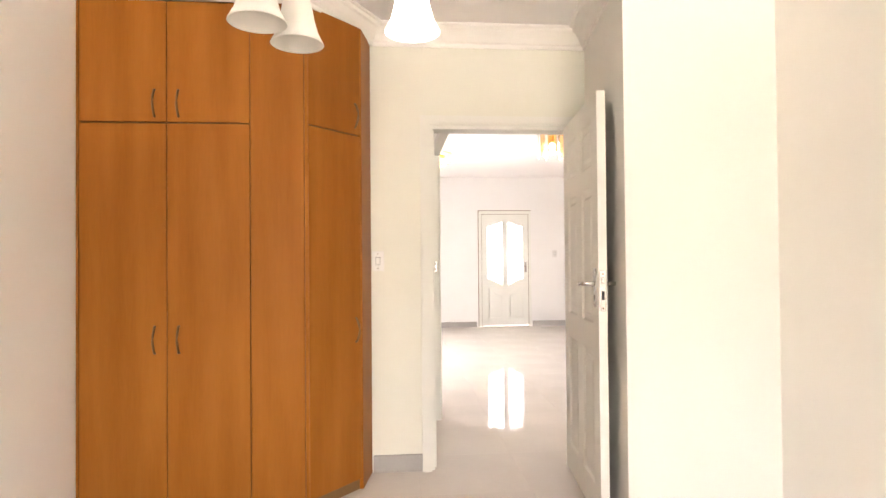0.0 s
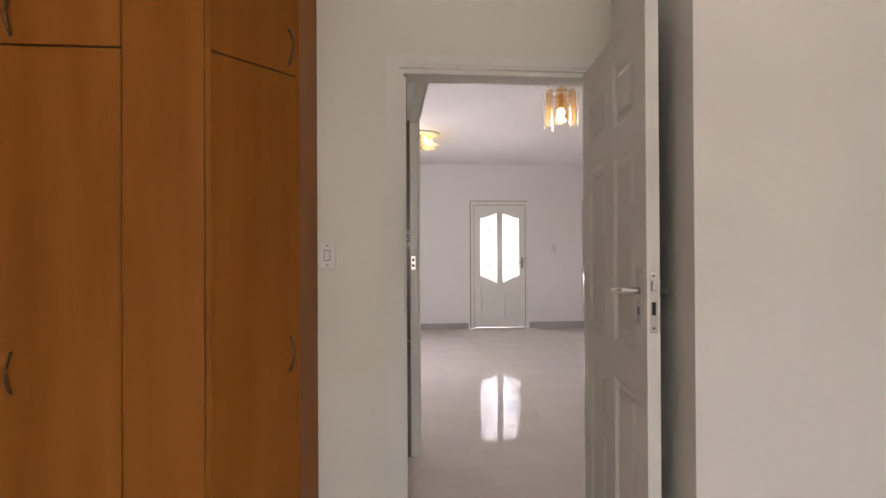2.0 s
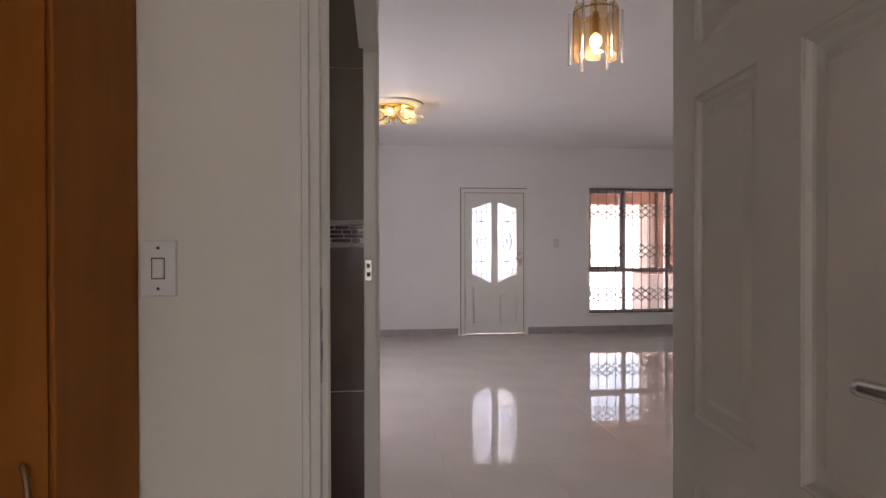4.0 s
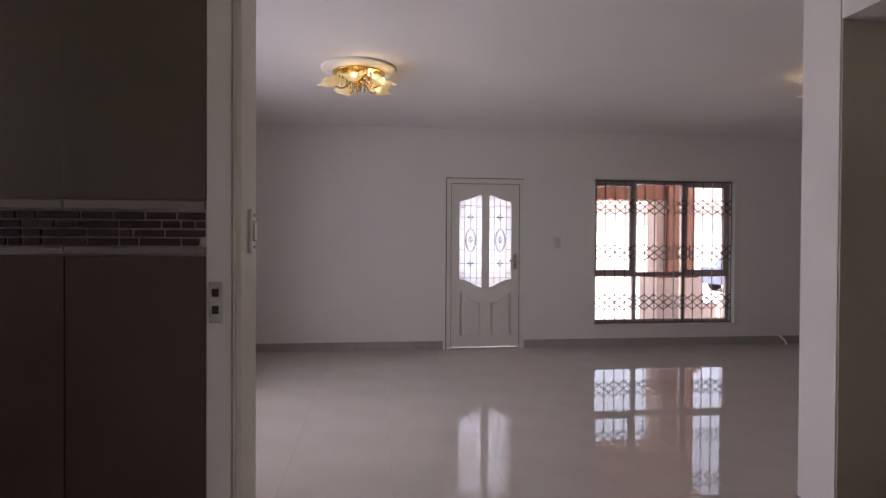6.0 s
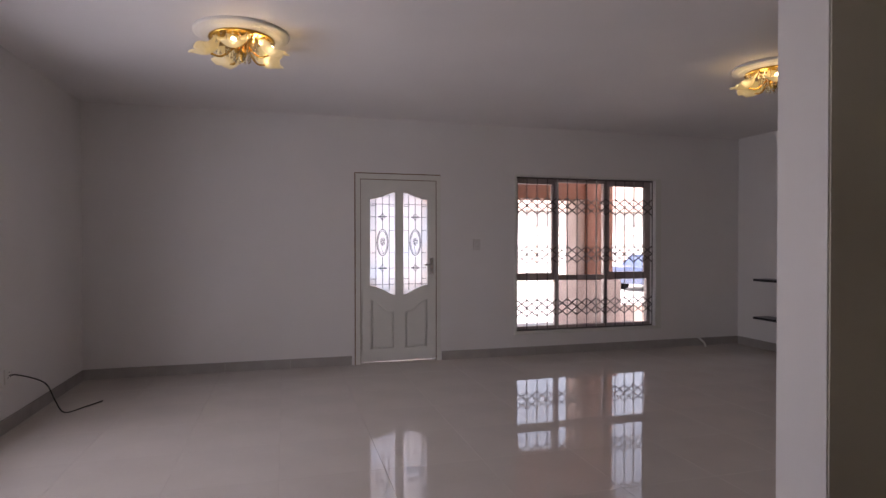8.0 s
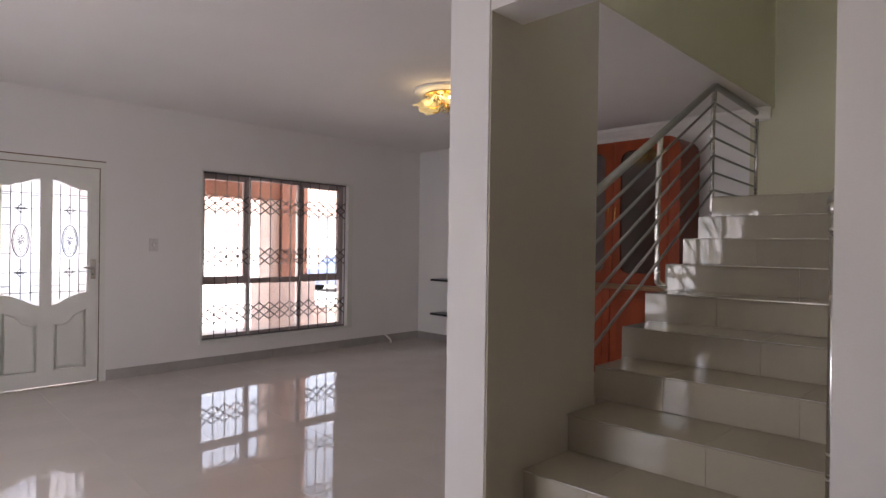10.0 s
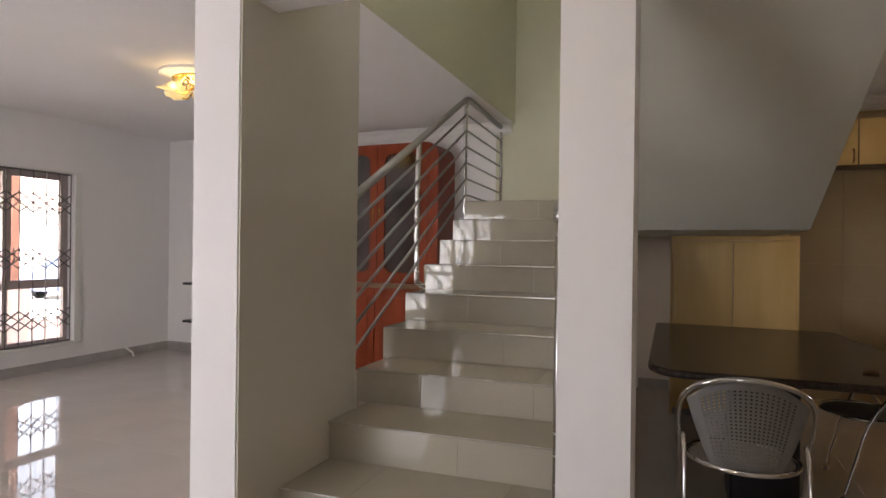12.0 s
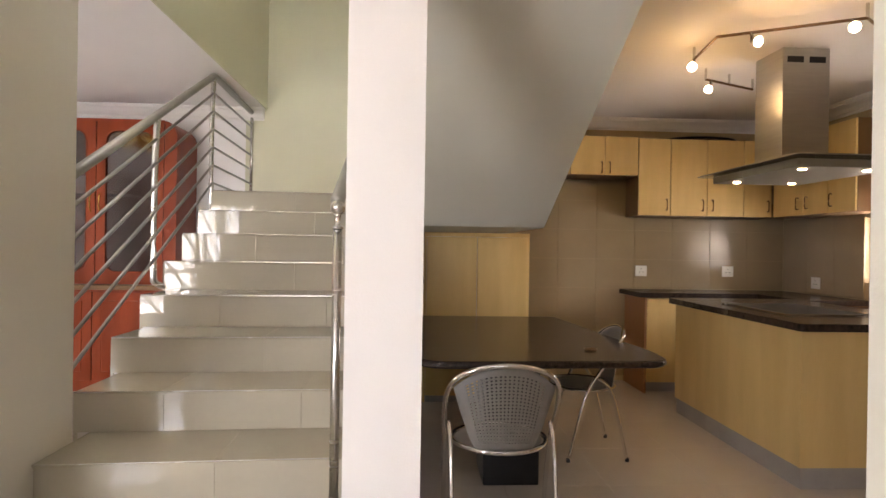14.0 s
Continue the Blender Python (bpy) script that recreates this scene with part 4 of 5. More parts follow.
for z0, z1 in ((0.06, WS - 0.003), (WS + 0.003, WT)):
    d = part("door", box(0.012, sd.length - 0.006, 0.0, 0.02, z0, z1, 0.003), WOOD, ward, at=slm)
    bow_handle(d, sd.length - 0.045, 0.0, 0.875 if z0 < 1 else 2.04, (0, -1, 0))
part("corner_post", box(-0.256, -0.238, WY + 0.004, WY + 0.022, 0, WT, 0.002), WOOD, ward)
e0, e1 = far, Vector((0.046, 3.15, 0))
em = Matrix.Translation(e0) @ pose(0, 0, 0, 0, 0, math.degrees(math.atan2((e1 - e0).y, (e1 - e0).x)))
part("end_panel", box(0.0, (e1 - e0).length, -0.004, 0.018, 0, WT, 0.003), WOOD, ward, at=em)

chand = thing("chandelier", "white glass bell-shade chandelier with brushed arms", "chandelier")
CC = Vector((0.05, 1.22, 0))
part("canopy", lathe([(0.0, BH), (0.07, BH), (0.065, BH - 0.02), (0.015, BH - 0.04), (0.0, BH - 0.04)], 20, (CC.x, CC.y, 0)), STEEL, chand, smooth=True)
part("stem", tube([(CC.x, CC.y, BH - 0.03), (CC.x, CC.y, 2.095)], 0.009, 10), STEEL, chand)
part("hub", lathe([(0.0, 2.135), (0.03, 2.125), (0.04, 2.075), (0.03, 2.035), (0.0, 2.015)], 16, (CC.x, CC.y, 0)), STEEL, chand, smooth=True)
for i, tip in enumerate(((0.242, 1.32), (-0.09, 1.43), (-0.169, 1.28), (-0.05, 1.0), (0.17, 1.01))):
    p = Vector((*tip, 0))
    out = (p - CC).normalized()
    dx, dy = out.x, out.y
    arm = part("arm", tube(curve_points([(CC.x, CC.y, 2.075), (CC.x + dx * 0.10, CC.y + dy * 0.10, 2.105), (p.x, p.y, 2.095), (p.x, p.y, 2.050)], 5), 0.007, 8), STEEL, chand, smooth=True)
    bell = [(0.022, 2.050), (0.034, 2.035), (0.043, 2.0), (0.050, 1.96), (0.060, 1.923), (0.077, 1.890), (0.074, 1.890), (0.057, 1.925), (0.047, 1.962), (0.040, 2.0), (0.02, 2.040)]
    part("shade", lathe(bell, 24, (p.x, p.y, 0)), SHADELIT if i == 0 else SHADEGLASS, arm, "lit bell glass shade" if i == 0 else "frosted bell glass shade", smooth=True)
    part("bulb", lathe([(0.0, 1.935), (0.018, 1.945), (0.02, 1.975), (0.012, 2.015), (0.0, 2.025)], 12, (p.x, p.y, 0)), BULB if i == 0 else SHADEGLASS, arm, smooth=True)


def wall_switch(name, at, label, w=0.072, h=0.118, mat=PLASTIC):
    """Local x along the wall, local -y out of the wall."""
    s = thing(name, label, "light switch", at)
    part("cover_plate", box(-w / 2, w / 2, -0.009, 0, -h / 2, h / 2, 0.003), mat, s)
    part("rocker", box(-0.011, 0.011, -0.0135, -0.009, -0.020, 0.020, 0.002), PLASTIC, s)
    part("rocker_gap", plate(rect(-0.0135, 0.0135, -0.0225, 0.0225), [rect(-0.0115, 0.0115, -0.0205, 0.0205)], -0.0096, -0.009, "y"), BLACK, s)
    for zz in (-h * 0.36, h * 0.36):
        part("screw", tube([(0, -0.0105, zz), (0, -0.0088, zz)], 0.0035, 8), BRONZE, s)
    return s


wall_switch("light_switch", pose(0.09, 3.155, 1.245), "white light switch beside the bedroom door")
wall_switch("light_switch", pose(0.5365, 4.348, 1.335, 0, 0, 90), "glossy white light switch on the hall wall", 0.044, 0.10)
wall_switch("light_switch", pose(3.09, 9.95, 1.31), "aged white light switch beside the front door", 0.085, 0.13, AGED)


def socket(at, label, n=1):
    s = thing("wall_socket", label, "socket", at, group="wall sockets")
    part("cover_plate", box(-0.06, 0.06, -0.010, 0, -0.055, 0.055, 0.003), PLASTIC, s)
    for dx, dz in ((0, 0.022), (-0.018, -0.012), (0.018, -0.012)):
        part("pin_hole", tube([(dx, -0.0108, dz), (dx, -0.009, dz)], 0.005, 8), BLACK, s)
    part("rocker", box(0.03, 0.048, -0.0135, -0.010, 0.012, 0.04, 0.002), PLASTIC, s)
    return s


so = socket(pose(-0.94, 8.40, 0.39, 0, 0, 90), "white wall socket with a black cable plugged in")
cab = thing("cable", "thin black cable hanging from the socket", "cable")
part("cord", tube(curve_points([(-0.93, 8.40, 0.39), (-0.88, 8.44, 0.38), (-0.78, 8.60, 0.28), (-0.74, 8.68, 0.12), (-0.70, 8.75, 0.01), (-0.60, 8.90, 0.008), (-0.52, 9.05, 0.008)], 6), 0.005, 6), CORD, cab, smooth=True)
stop = thing("door_stop_bracket", "small white bracket on the floor by the skirting", "bracket")
part("bracket", tube([(6.10, 9.93, 0.11), (6.14, 9.86, 0.05), (6.15, 9.85, 0.0)], 0.012, 8), PLASTIC, stop)

# ---- living room lamps ----


def flower_lamp(at, turn, lit):
    L = thing("ceiling_lamp", "brass ceiling lamp with yellow flower glass shades", "ceiling lamp", at, group="flower ceiling lamps")
    rose = [(0.0, 0.0), (0.30, 0.0), (0.30, -0.012), (0.288, -0.02), (0.275, -0.018), (0.262, -0.026), (0.245, -0.03), (0.232, -0.026), (0.22, -0.034), (0.20, -0.036), (0.0, -0.03)]
    part("ceiling_rose", lathe(rose, 48), CORNICE, L, "white moulded plaster ceiling rose", smooth=True)
    pl = part("brass_plate", lathe([(0.0, -0.035), (0.205, -0.037), (0.208, -0.046), (0.195, -0.052), (0.06, -0.056), (0.05, -0.075), (0.0, -0.078)], 40), BRASS, L, "polished brass plate", smooth=True)
    bm = bmesh.new()
    for rad, n, drop, start in ((0.185, 28, 5, -0.058), (0.10, 16, 8, -0.062), (0.05, 10, 10, -0.075)):
        for k in range(n):
            a = 2 * math.pi * k / n
            for j in range(drop):
                c = Vector((rad * math.cos(a), rad * math.sin(a), start - 0.0115 * j))
                bmesh.ops.create_icosphere(bm, subdivisions=1, radius=0.0056 if j < drop - 1 else 0.009, matrix=Matrix.Translation(c))
    tagged(part("bead_fringe", bm, CRYSTAL, pl, "hanging crystal bead fringe"), kind="stuff")
    for i in range(5):
        a = turn + 2 * math.pi * i / 5
        ca, sa = math.cos(a), math.sin(a)
        base = Vector((0.19 * ca, 0.19 * sa, -0.155))
        arm = part("arm", tube(curve_points([(0.03 * ca, 0.03 * sa, -0.07), (0.07 * ca, 0.07 * sa, -0.12), (0.13 * ca, 0.13 * sa, -0.165), base], 5), 0.007, 8), BRASS, L, smooth=True)
        n, bm = 40, bmesh.new()
        axis = Vector((0.55 * ca, 0.55 * sa, 1.0)).normalized()
        side = axis.cross(Vector((0, 0, 1))).normalized()
        up = side.cross(axis)
        rings = []
        for d, r, wav in ((0.0, 0.014, 0.0), (0.006, 0.034, 0.02), (0.018, 0.056, 0.04), (0.036, 0.074, 0.09), (0.052, 0.088, 0.14), (0.058, 0.102, 0.17)):
            ring = []
            for q in range(n):
                t = 2 * math.pi * q / n
                rr = r * (1 + wav * math.cos(5 * t) + 0.35 * wav * math.cos(13 * t + i))
                ring.append(bm.verts.new(base + axis * (d + 0.55 * r * wav * math.cos(5 * t + 0.6)) + side * rr * math.cos(t) + up * rr * math.sin(t)))
            rings.append(ring)
        bm.faces.new(rings[0])
        for r0, r1 in zip(rings, rings[1:]):
            for q in range(n):
                bm.faces.new((r0[q], r0[(q + 1) % n], r1[(q + 1) % n], r1[q]))
        sh = part("flower_shade", bm, PETAL, arm, "frosted yellow petal glass shade", smooth=True)
        so_ = sh.modifiers.new("thick", "SOLIDIFY")
        so_.thickness = 0.003
        b = base + axis * 0.04
        part("bulb", lathe([(0.020 * math.sin(t), 0.026 * -math.cos(t)) for t in np.linspace(0, math.pi, 8)], 12, b), BULB if i in lit else SHADEGLASS, arm, smooth=True)
    part("finial", lathe([(0.0, -0.07), (0.03, -0.08), (0.036, -0.12), (0.024, -0.155), (0.010, -0.17), (0.006, -0.185), (0.0, -0.19)], 20), BRASS, L, smooth=True)
    return L


flower_lamp(pose(0.69, 7.66, H), radians(-100), (0, 1, 2))
flower_lamp(pose(4.65, 7.33, H), radians(160), (0, 1))
lamp("flower_lamp_glow_a", "POINT", (0.80, 7.55, H - 0.085), 0.35, (1.0, 0.70, 0.28), radius=0.03)
lamp("flower_lamp_glow_b", "POINT", (4.50, 7.27, H - 0.085), 0.35, (1.0, 0.70, 0.28), radius=0.06)

pend = thing("pendant_lamp", "small hanging pendant with amber glass plates", "pendant lamp")
PX, PY, PZ = 1.448, 4.206, 2.13
part("cord", tube([(PX, PY, H), (PX, PY, PZ + 0.12)], 0.004, 8), BRASS, pend)
part("canopy", lathe([(0.0, H), (0.05, H), (0.045, H - 0.02), (0.0, H - 0.03)], 16, (PX, PY, 0)), BRASS, pend, smooth=True)
part("socket", tube([(PX, PY, PZ + 0.13), (PX, PY, PZ + 0.04)], 0.014, 12), BRASS, pend)
part("ring", tube([(PX + 0.085 * math.cos(a), PY + 0.085 * math.sin(a), PZ + 0.13) for a in np.linspace(0, 2 * math.pi, 25)[:-1]], 0.004, 6, closed=True), BRASS, pend)
part("bulb", lathe([(0.026 * math.sin(t), -0.028 * math.cos(t)) for t in np.linspace(0, math.pi, 10)], 16, (PX, PY, PZ + 0.01)), BULB, pend, "lit round bulb", smooth=True)
for i in range(6):
    a = 2 * math.pi * i / 6 + 0.3
    m = Matrix.Translation((PX + 0.085 * math.cos(a), PY + 0.085 * math.sin(a), PZ)) @ pose(0, 0, 0, 0, 0, math.degrees(a))
    part("glass_plate", plate(rounded(-0.034, 0.034, -0.065 + 0.02 * (i % 2), 0.15, 0.02), [], -0.0025, 0.0025, "x"), AMBER, pend, "amber glass plate", at=m)
    part("glass_rod", tube([(0.012, 0.045, 0.13), (0.012, 0.045, -0.085)], 0.006, 8), CRYSTAL, pend, "clear glass rod", at=m)
bm = bmesh.new()
for i in range(10):
    a = 2 * math.pi * i / 10
    for j in range(8):
        r = 0.05 + 0.03 * math.sin(min(j, 4) / 4 * math.pi / 2)
        bmesh.ops.create_icosphere(bm, subdivisions=1, radius=0.0055, matrix=Matrix.Translation((PX + r * math.cos(a), PY + r * math.sin(a), PZ + 0.285 - 0.014 * j)))
tagged(part("bead_chain", bm, CRYSTAL, pend, "draped crystal bead chains"), kind="stuff")
lamp("pendant_glow", "POINT", (PX, PY, PZ - 0.06), 0.4, (1.0, 0.82, 0.60), radius=0.04)

# two small dark shelves on the far wall
for zz, y0 in ((0.875, 8.7), (0.41, 8.85)):
    s = thing("wall_shelf", "thin dark shelf fixed to the white wall", "shelf", group="dark wall shelves")
    part("board", box(6.50, 6.735, y0, 9.45, zz - 0.014, zz + 0.014, 0.003), BLACK, s)
    part("bracket", box(6.70, 6.739, y0 + 0.2, y0 + 0.24, zz - 0.08, zz - 0.014, 0.002), BLACK, s)

# ---- dining room cabinet ----
cabn = thing("china_cabinet", "red mahogany china cabinet with glass doors", "cabinet")
CY0, CY1 = 6.09, 7.42
part("base_unit", box(6.62, EX - 0.02, CY0, CY1, 0.0, 0.92, 0.004), RED, cabn)
part("ledge", box(6.55, EX - 0.02, CY0 - 0.02, CY1 + 0.02, 0.92, 0.965, 0.008), EDGE, cabn, "dark polished ledge")
up = bmesh.new()
top_r = [(CY0, 0.965), (CY1, 0.965), (CY1, 2.47)] + [(CY0 + 0.16 - 0.16 * math.sin(a), 2.47 - 0.16 + 0.16 * math.cos(a)) for a in np.linspace(0, math.pi / 2, 8)]
add_plate(up, top_r, [], EX - 0.04, EX - 0.02, "x")
inner = [(CY0 + 0.03, 1.0), (CY1 - 0.03, 1.0), (CY1 - 0.03, 2.43)] + [(CY0 + 0.16 - 0.13 * math.sin(a), 2.47 - 0.17 + 0.13 * math.cos(a)) for a in np.linspace(0, math.pi / 2, 8)]
add_plate(up, top_r, [inner], 6.66, EX - 0.04, "x")
part("upper_unit", up, RED, cabn)
for zz in (1.37, 1.80):
    part("shelf", box(6.70, EX - 0.05, CY0 + 0.04, CY1 - 0.04, zz - 0.009, zz + 0.009), RED, cabn)
part("face_stile", plate([(CY0 + 0.002, 0.985), (6.205, 0.985)] + [(CY0 + 0.16 - 0.157 * math.sin(a), 2.31 + 0.157 * math.cos(a)) for a in np.linspace(0.30, math.pi / 2, 8)], [], 6.636, 6.662, "x"), RED, cabn)
for a, b in ((6.21, 6.80), (6.81, 7.41)):
    hole = rounded(a + 0.08, b - 0.08, 1.08, 2.36, 0.10, 8)
    d = part("door", plate(rect(a, b, 0.985, 2.44), [hole], 6.635, 6.66, "x"), RED, cabn)
    part("glass", plate(rounded(a + 0.07, b - 0.07, 1.07, 2.37, 0.10, 8), [], 6.645, 6.65, "x"), CABGLASS, d, "smoky dark cabinet glass")
    ring = bmesh.new()
    add_tube(ring, [(6.633, u, zz) for u, zz in hole], 0.007, 6, closed=True)
    part("bead", ring, RED, d)
    hy = b - 0.035 if a < 6.5 else a + 0.035
    part("handle", tube(curve_points([(6.635, hy, 1.62), (6.61, hy, 1.66), (6.61, hy, 1.74), (6.635, hy, 1.78)], 4), 0.006, 8), BRASS, d, "small brass handle", smooth=True)
    ld = part("drawer_door", box(6.60, 6.62, a, b, 0.10, 0.90, 0.004), RED, cabn)
    part("raised_panel", box(6.592, 6.60, a + 0.08, b - 0.08, 0.18, 0.82, 0.006), RED, ld)

# ---- kitchen ----
store = thing("storage_cupboard", "maple boarded cupboard under the stair landing", "cupboard")
part("side_panel", box(6.275, EX - 0.01, 2.915, 2.935, 0.0, 1.478), MAPLE, store)
part("side_panel", box(6.275, EX - 0.01, 3.815, 3.835, 0.0, 1.478), MAPLE, store)
for a, b in ((2.937, 3.373), (3.377, 3.813)):
    part("door", box(6.265, 6.285, a, b, 0.06, 1.44, 0.002), MAPLE, store)
part("head_rail", box(6.262, 6.285, 2.915, 3.835, 1.442, 1.478, 0.002), MAPLE, store)
part("plinth", box(6.29, 6.31, 2.94, 3.81, 0.0, 0.058), SKIRT, store)


def cupboard_door(parent, axis, a, b, z0, z1, d, out, handle_at):
    o = (d, d + out * 0.018) if out > 0 else (d + out * 0.018, d)
    bm = box(o[0], o[1], a + 0.003, b - 0.003, z0 + 0.003, z1 - 0.003, 0.002) if axis == "y" else box(a + 0.003, b - 0.003, o[0], o[1], z0 + 0.003, z1 - 0.003, 0.002)
    p = part("door", bm, MAPLE, parent)
    if handle_at:
        u, zz = handle_at
        c = Vector((d + out * 0.018, u, zz)) if axis == "y" else Vector((u, d + out * 0.018, zz))
        od = Vector((out, 0, 0)) if axis == "y" else Vector((0, out, 0))
        pts = [c + Vector((0, 0, 0.05)), c + od * 0.025 + Vector((0, 0, 0.05)), c + od * 0.028, c + od * 0.025 - Vector((0, 0, 0.05)), c - Vector((0, 0, 0.05))]
        part("handle", tube(curve_points(pts, 3), 0.006, 8), BRONZE, p, "bronze bow handle", smooth=True)
    return p


def wall_unit(axis, a, b, z0, z1, back, front, doors, label):
    """An upper cupboard between a and b along the wall."""
    u = thing("wall_cupboard", label, "cupboard", group="kitchen wall cupboards")
    s = 1 if front > back else -1
    lo, hi = min(back, front - s * 0.02), max(back, front - s * 0.02)
    part("body", box(lo, hi, a + 0.001, b - 0.001, z0, z1) if axis == "y" else box(a + 0.001, b - 0.001, lo, hi, z0, z1), EDGE, u)
    for c, d, h in doors:
        cupboard_door(u, axis, c, d, z0, z1, front - s * 0.02, s, h)
    return u


UF, UB = 6.78, EX - 0.008
wall_unit("y", 1.752, 2.42, 2.075, 2.455, UB, UF, ((2.085, 2.42, (2.12, 2.15)), (1.752, 2.085, (2.04, 2.15))), "short maple wall cupboard with two doors")
wall_unit("y", 2.424, 2.90, 2.075, 2.455, UB, UF, ((2.424, 2.90, (2.46, 2.15)),), "short maple wall cupboard with one door")
wall_unit("y", 1.43, 1.748, 1.69, 2.445, UB, UF, ((1.43, 1.748, (1.47, 1.80)),), "tall maple wall cupboard with one door")
wall_unit("y", 0.69, 1.426, 1.69, 2.445, UB, UF, ((1.06, 1.426, (1.11, 1.80)), (0.69, 1.06, (1.01, 1.80))), "tall maple wall cupboard with two doors")
wall_unit("y", 0.405, 0.686, 1.69, 2.445, UB, UF, ((0.405, 0.686, (0.45, 1.80)),), "narrow maple wall cupboard in the corner")
wall_unit("x", 6.03, 6.77, 1.69, 2.445, 0.056, 0.40, ((6.34, 6.77, (6.40, 1.80)), (6.03, 6.34, (6.28, 1.80))), "maple wall cupboard on the window wall")
wall_unit("x", 5.72, 6.026, 1.69, 2.445, 0.056, 0.40, ((5.72, 6.026, (5.98, 1.80)),), "narrow maple wall cupboard beside the window")
tray = thing("tray", "dark red lacquered tray with a curved rim", "tray")
part("tray_base", prism([(6.83 + 0.2 + 0.2 * math.cos(a), 1.02 + 0.36 * math.sin(a)) for a in np.linspace(0, 2 * math.pi, 29)[:-1]], 2.446, 2.458), TRAYRED, tray)
part("tray_rim", tube([(6.83 + 0.2 + 0.2 * math.cos(a), 1.02 + 0.36 * math.sin(a), 2.475) for a in np.linspace(0, 2 * math.pi, 29)[:-1]], 0.014, 6, closed=True), BLACK, tray, smooth=True)

back = thing("base_cupboard", "maple base cupboard against the tiled wall", "cupboard", group="kitchen base cupboards")
# End panel takes the darker maple, standing for its shaded side.
part("end_panel", box(6.60, EX - 0.008, 1.722, 1.74, 0.0, 0.905), MAPLE_SHADE, back, "maple end panel coloured as the shaded side")
part("body", box(6.62, EX - 0.008, 0.70, 1.72, 0.10, 0.905), EDGE, back)
for a, b in ((0.70, 1.21), (1.21, 1.72)):
    cupboard_door(back, "y", a, b, 0.10, 0.90, 6.62, -1, (a + 0.06 if a > 1 else b - 0.06, 0.80))
part("plinth", box(6.68, 6.70, 0.70, 1.72, 0.0, 0.10), SKIRT, back)
side = thing("base_cupboard", "maple base cupboard below the kitchen window", "cupboard", group="kitchen base cupboards")
part("body", box(5.95, 7.11, 0.07, 0.62, 0.10, 0.905), EDGE, side)
for a, b in ((5.95, 6.28), (6.28, 6.60)):
    cupboard_door(side, "x", a, b, 0.10, 0.90, 0.62, 1, (a + 0.06, 0.80))
part("plinth", box(5.95, 6.66, 0.54, 0.56, 0.0, 0.10), SKIRT, side)
top = thing("worktop", "dark speckled granite corner worktop", "worktop")
part("slab", prism([(6.575, 1.80), (EX - 0.007, 1.80), (EX - 0.007, 0.058), (5.93, 0.058), (5.93, 0.66), (6.575, 0.66)], 0.906, 0.95), GRANITE, top)

isl = thing("kitchen_island", "maple kitchen island with a granite top", "kitchen island")
IX0, IX1, IY0, IY1 = 4.435, 5.99, 0.70, 1.728
part("long_panel", box(IX0 + 0.02, IX1, IY1 - 0.02, IY1, 0.125, 0.905), MAPLE, isl)
part("end_panel", box(IX0, IX0 + 0.02, IY0, IY1, 0.125, 0.905), MAPLE, isl)
part("body", box(IX0 + 0.022, IX1 - 0.002, IY0, IY1 - 0.022, 0.125, 0.905), EDGE, isl)
part("plinth", box(IX0 + 0.012, IX1 - 0.01, IY0 + 0.01, IY1 - 0.012, 0.0, 0.125), SKIRT, isl, "grey tiled plinth")
part("worktop", prism(rounded(IX0 - 0.06, IX1 + 0.06, IY0 - 0.04, IY1 + 0.045, 0.03), 0.906, 0.95), GRANITE, isl, "dark speckled granite worktop")
hob = thing("hob", "black glass hob with a pale steel frame", "hob")
part("glass", box(4.78, 5.52, 1.02, 1.58, 0.951, 0.957, 0.002), BLACK, hob)
part("frame", plate(rect(4.765, 5.535, 1.005, 1.595), [rect(4.785, 5.515, 1.025, 1.575)], 0.951, 0.960, "z"), STEEL, hob, "pale steel edge frame")

hood = thing("cooker_hood", "steel island cooker hood with a glass canopy", "cooker hood")
HX, HY = 5.10, 1.365
part("chimney", box(4.95, 5.25, 1.205, 1.525, 1.93, H - 0.002, 0.003), HOODSTEEL, hood, "satin steel chimney")
for a, b in ((1.235, 1.345), (1.385, 1.495)):
    part("vent_slot", box(4.947, 4.951, a, b, 2.60, 2.64), BLACK, hood)
part("canopy", prism(rounded(4.43, 5.58, 0.955, 1.775, 0.03), 1.905, 1.913), HOODGLASS, hood, "greenish glass canopy")
part("canopy_edge", tube([(x_, y_, 1.909) for x_, y_ in rounded(4.43, 5.58, 0.955, 1.775, 0.03)], 0.0042, 6, closed=True), FILTER, hood)
bx = part("filter_box", box(4.56, 5.50, 1.04, 1.69, 1.855, 1.904, 0.006), FILTER, hood, "steel filter box with lamps")
for xx in (4.68, 5.38):
    for yy in (1.16, 1.57):
        part("hood_lamp", lathe([(0.0, 1.8525), (0.020, 1.8525), (0.024, 1.854), (0.024, 1.858), (0.0, 1.858)], 16, (xx, yy, 0)), HOODLIT, bx, "lit round hood lamp")


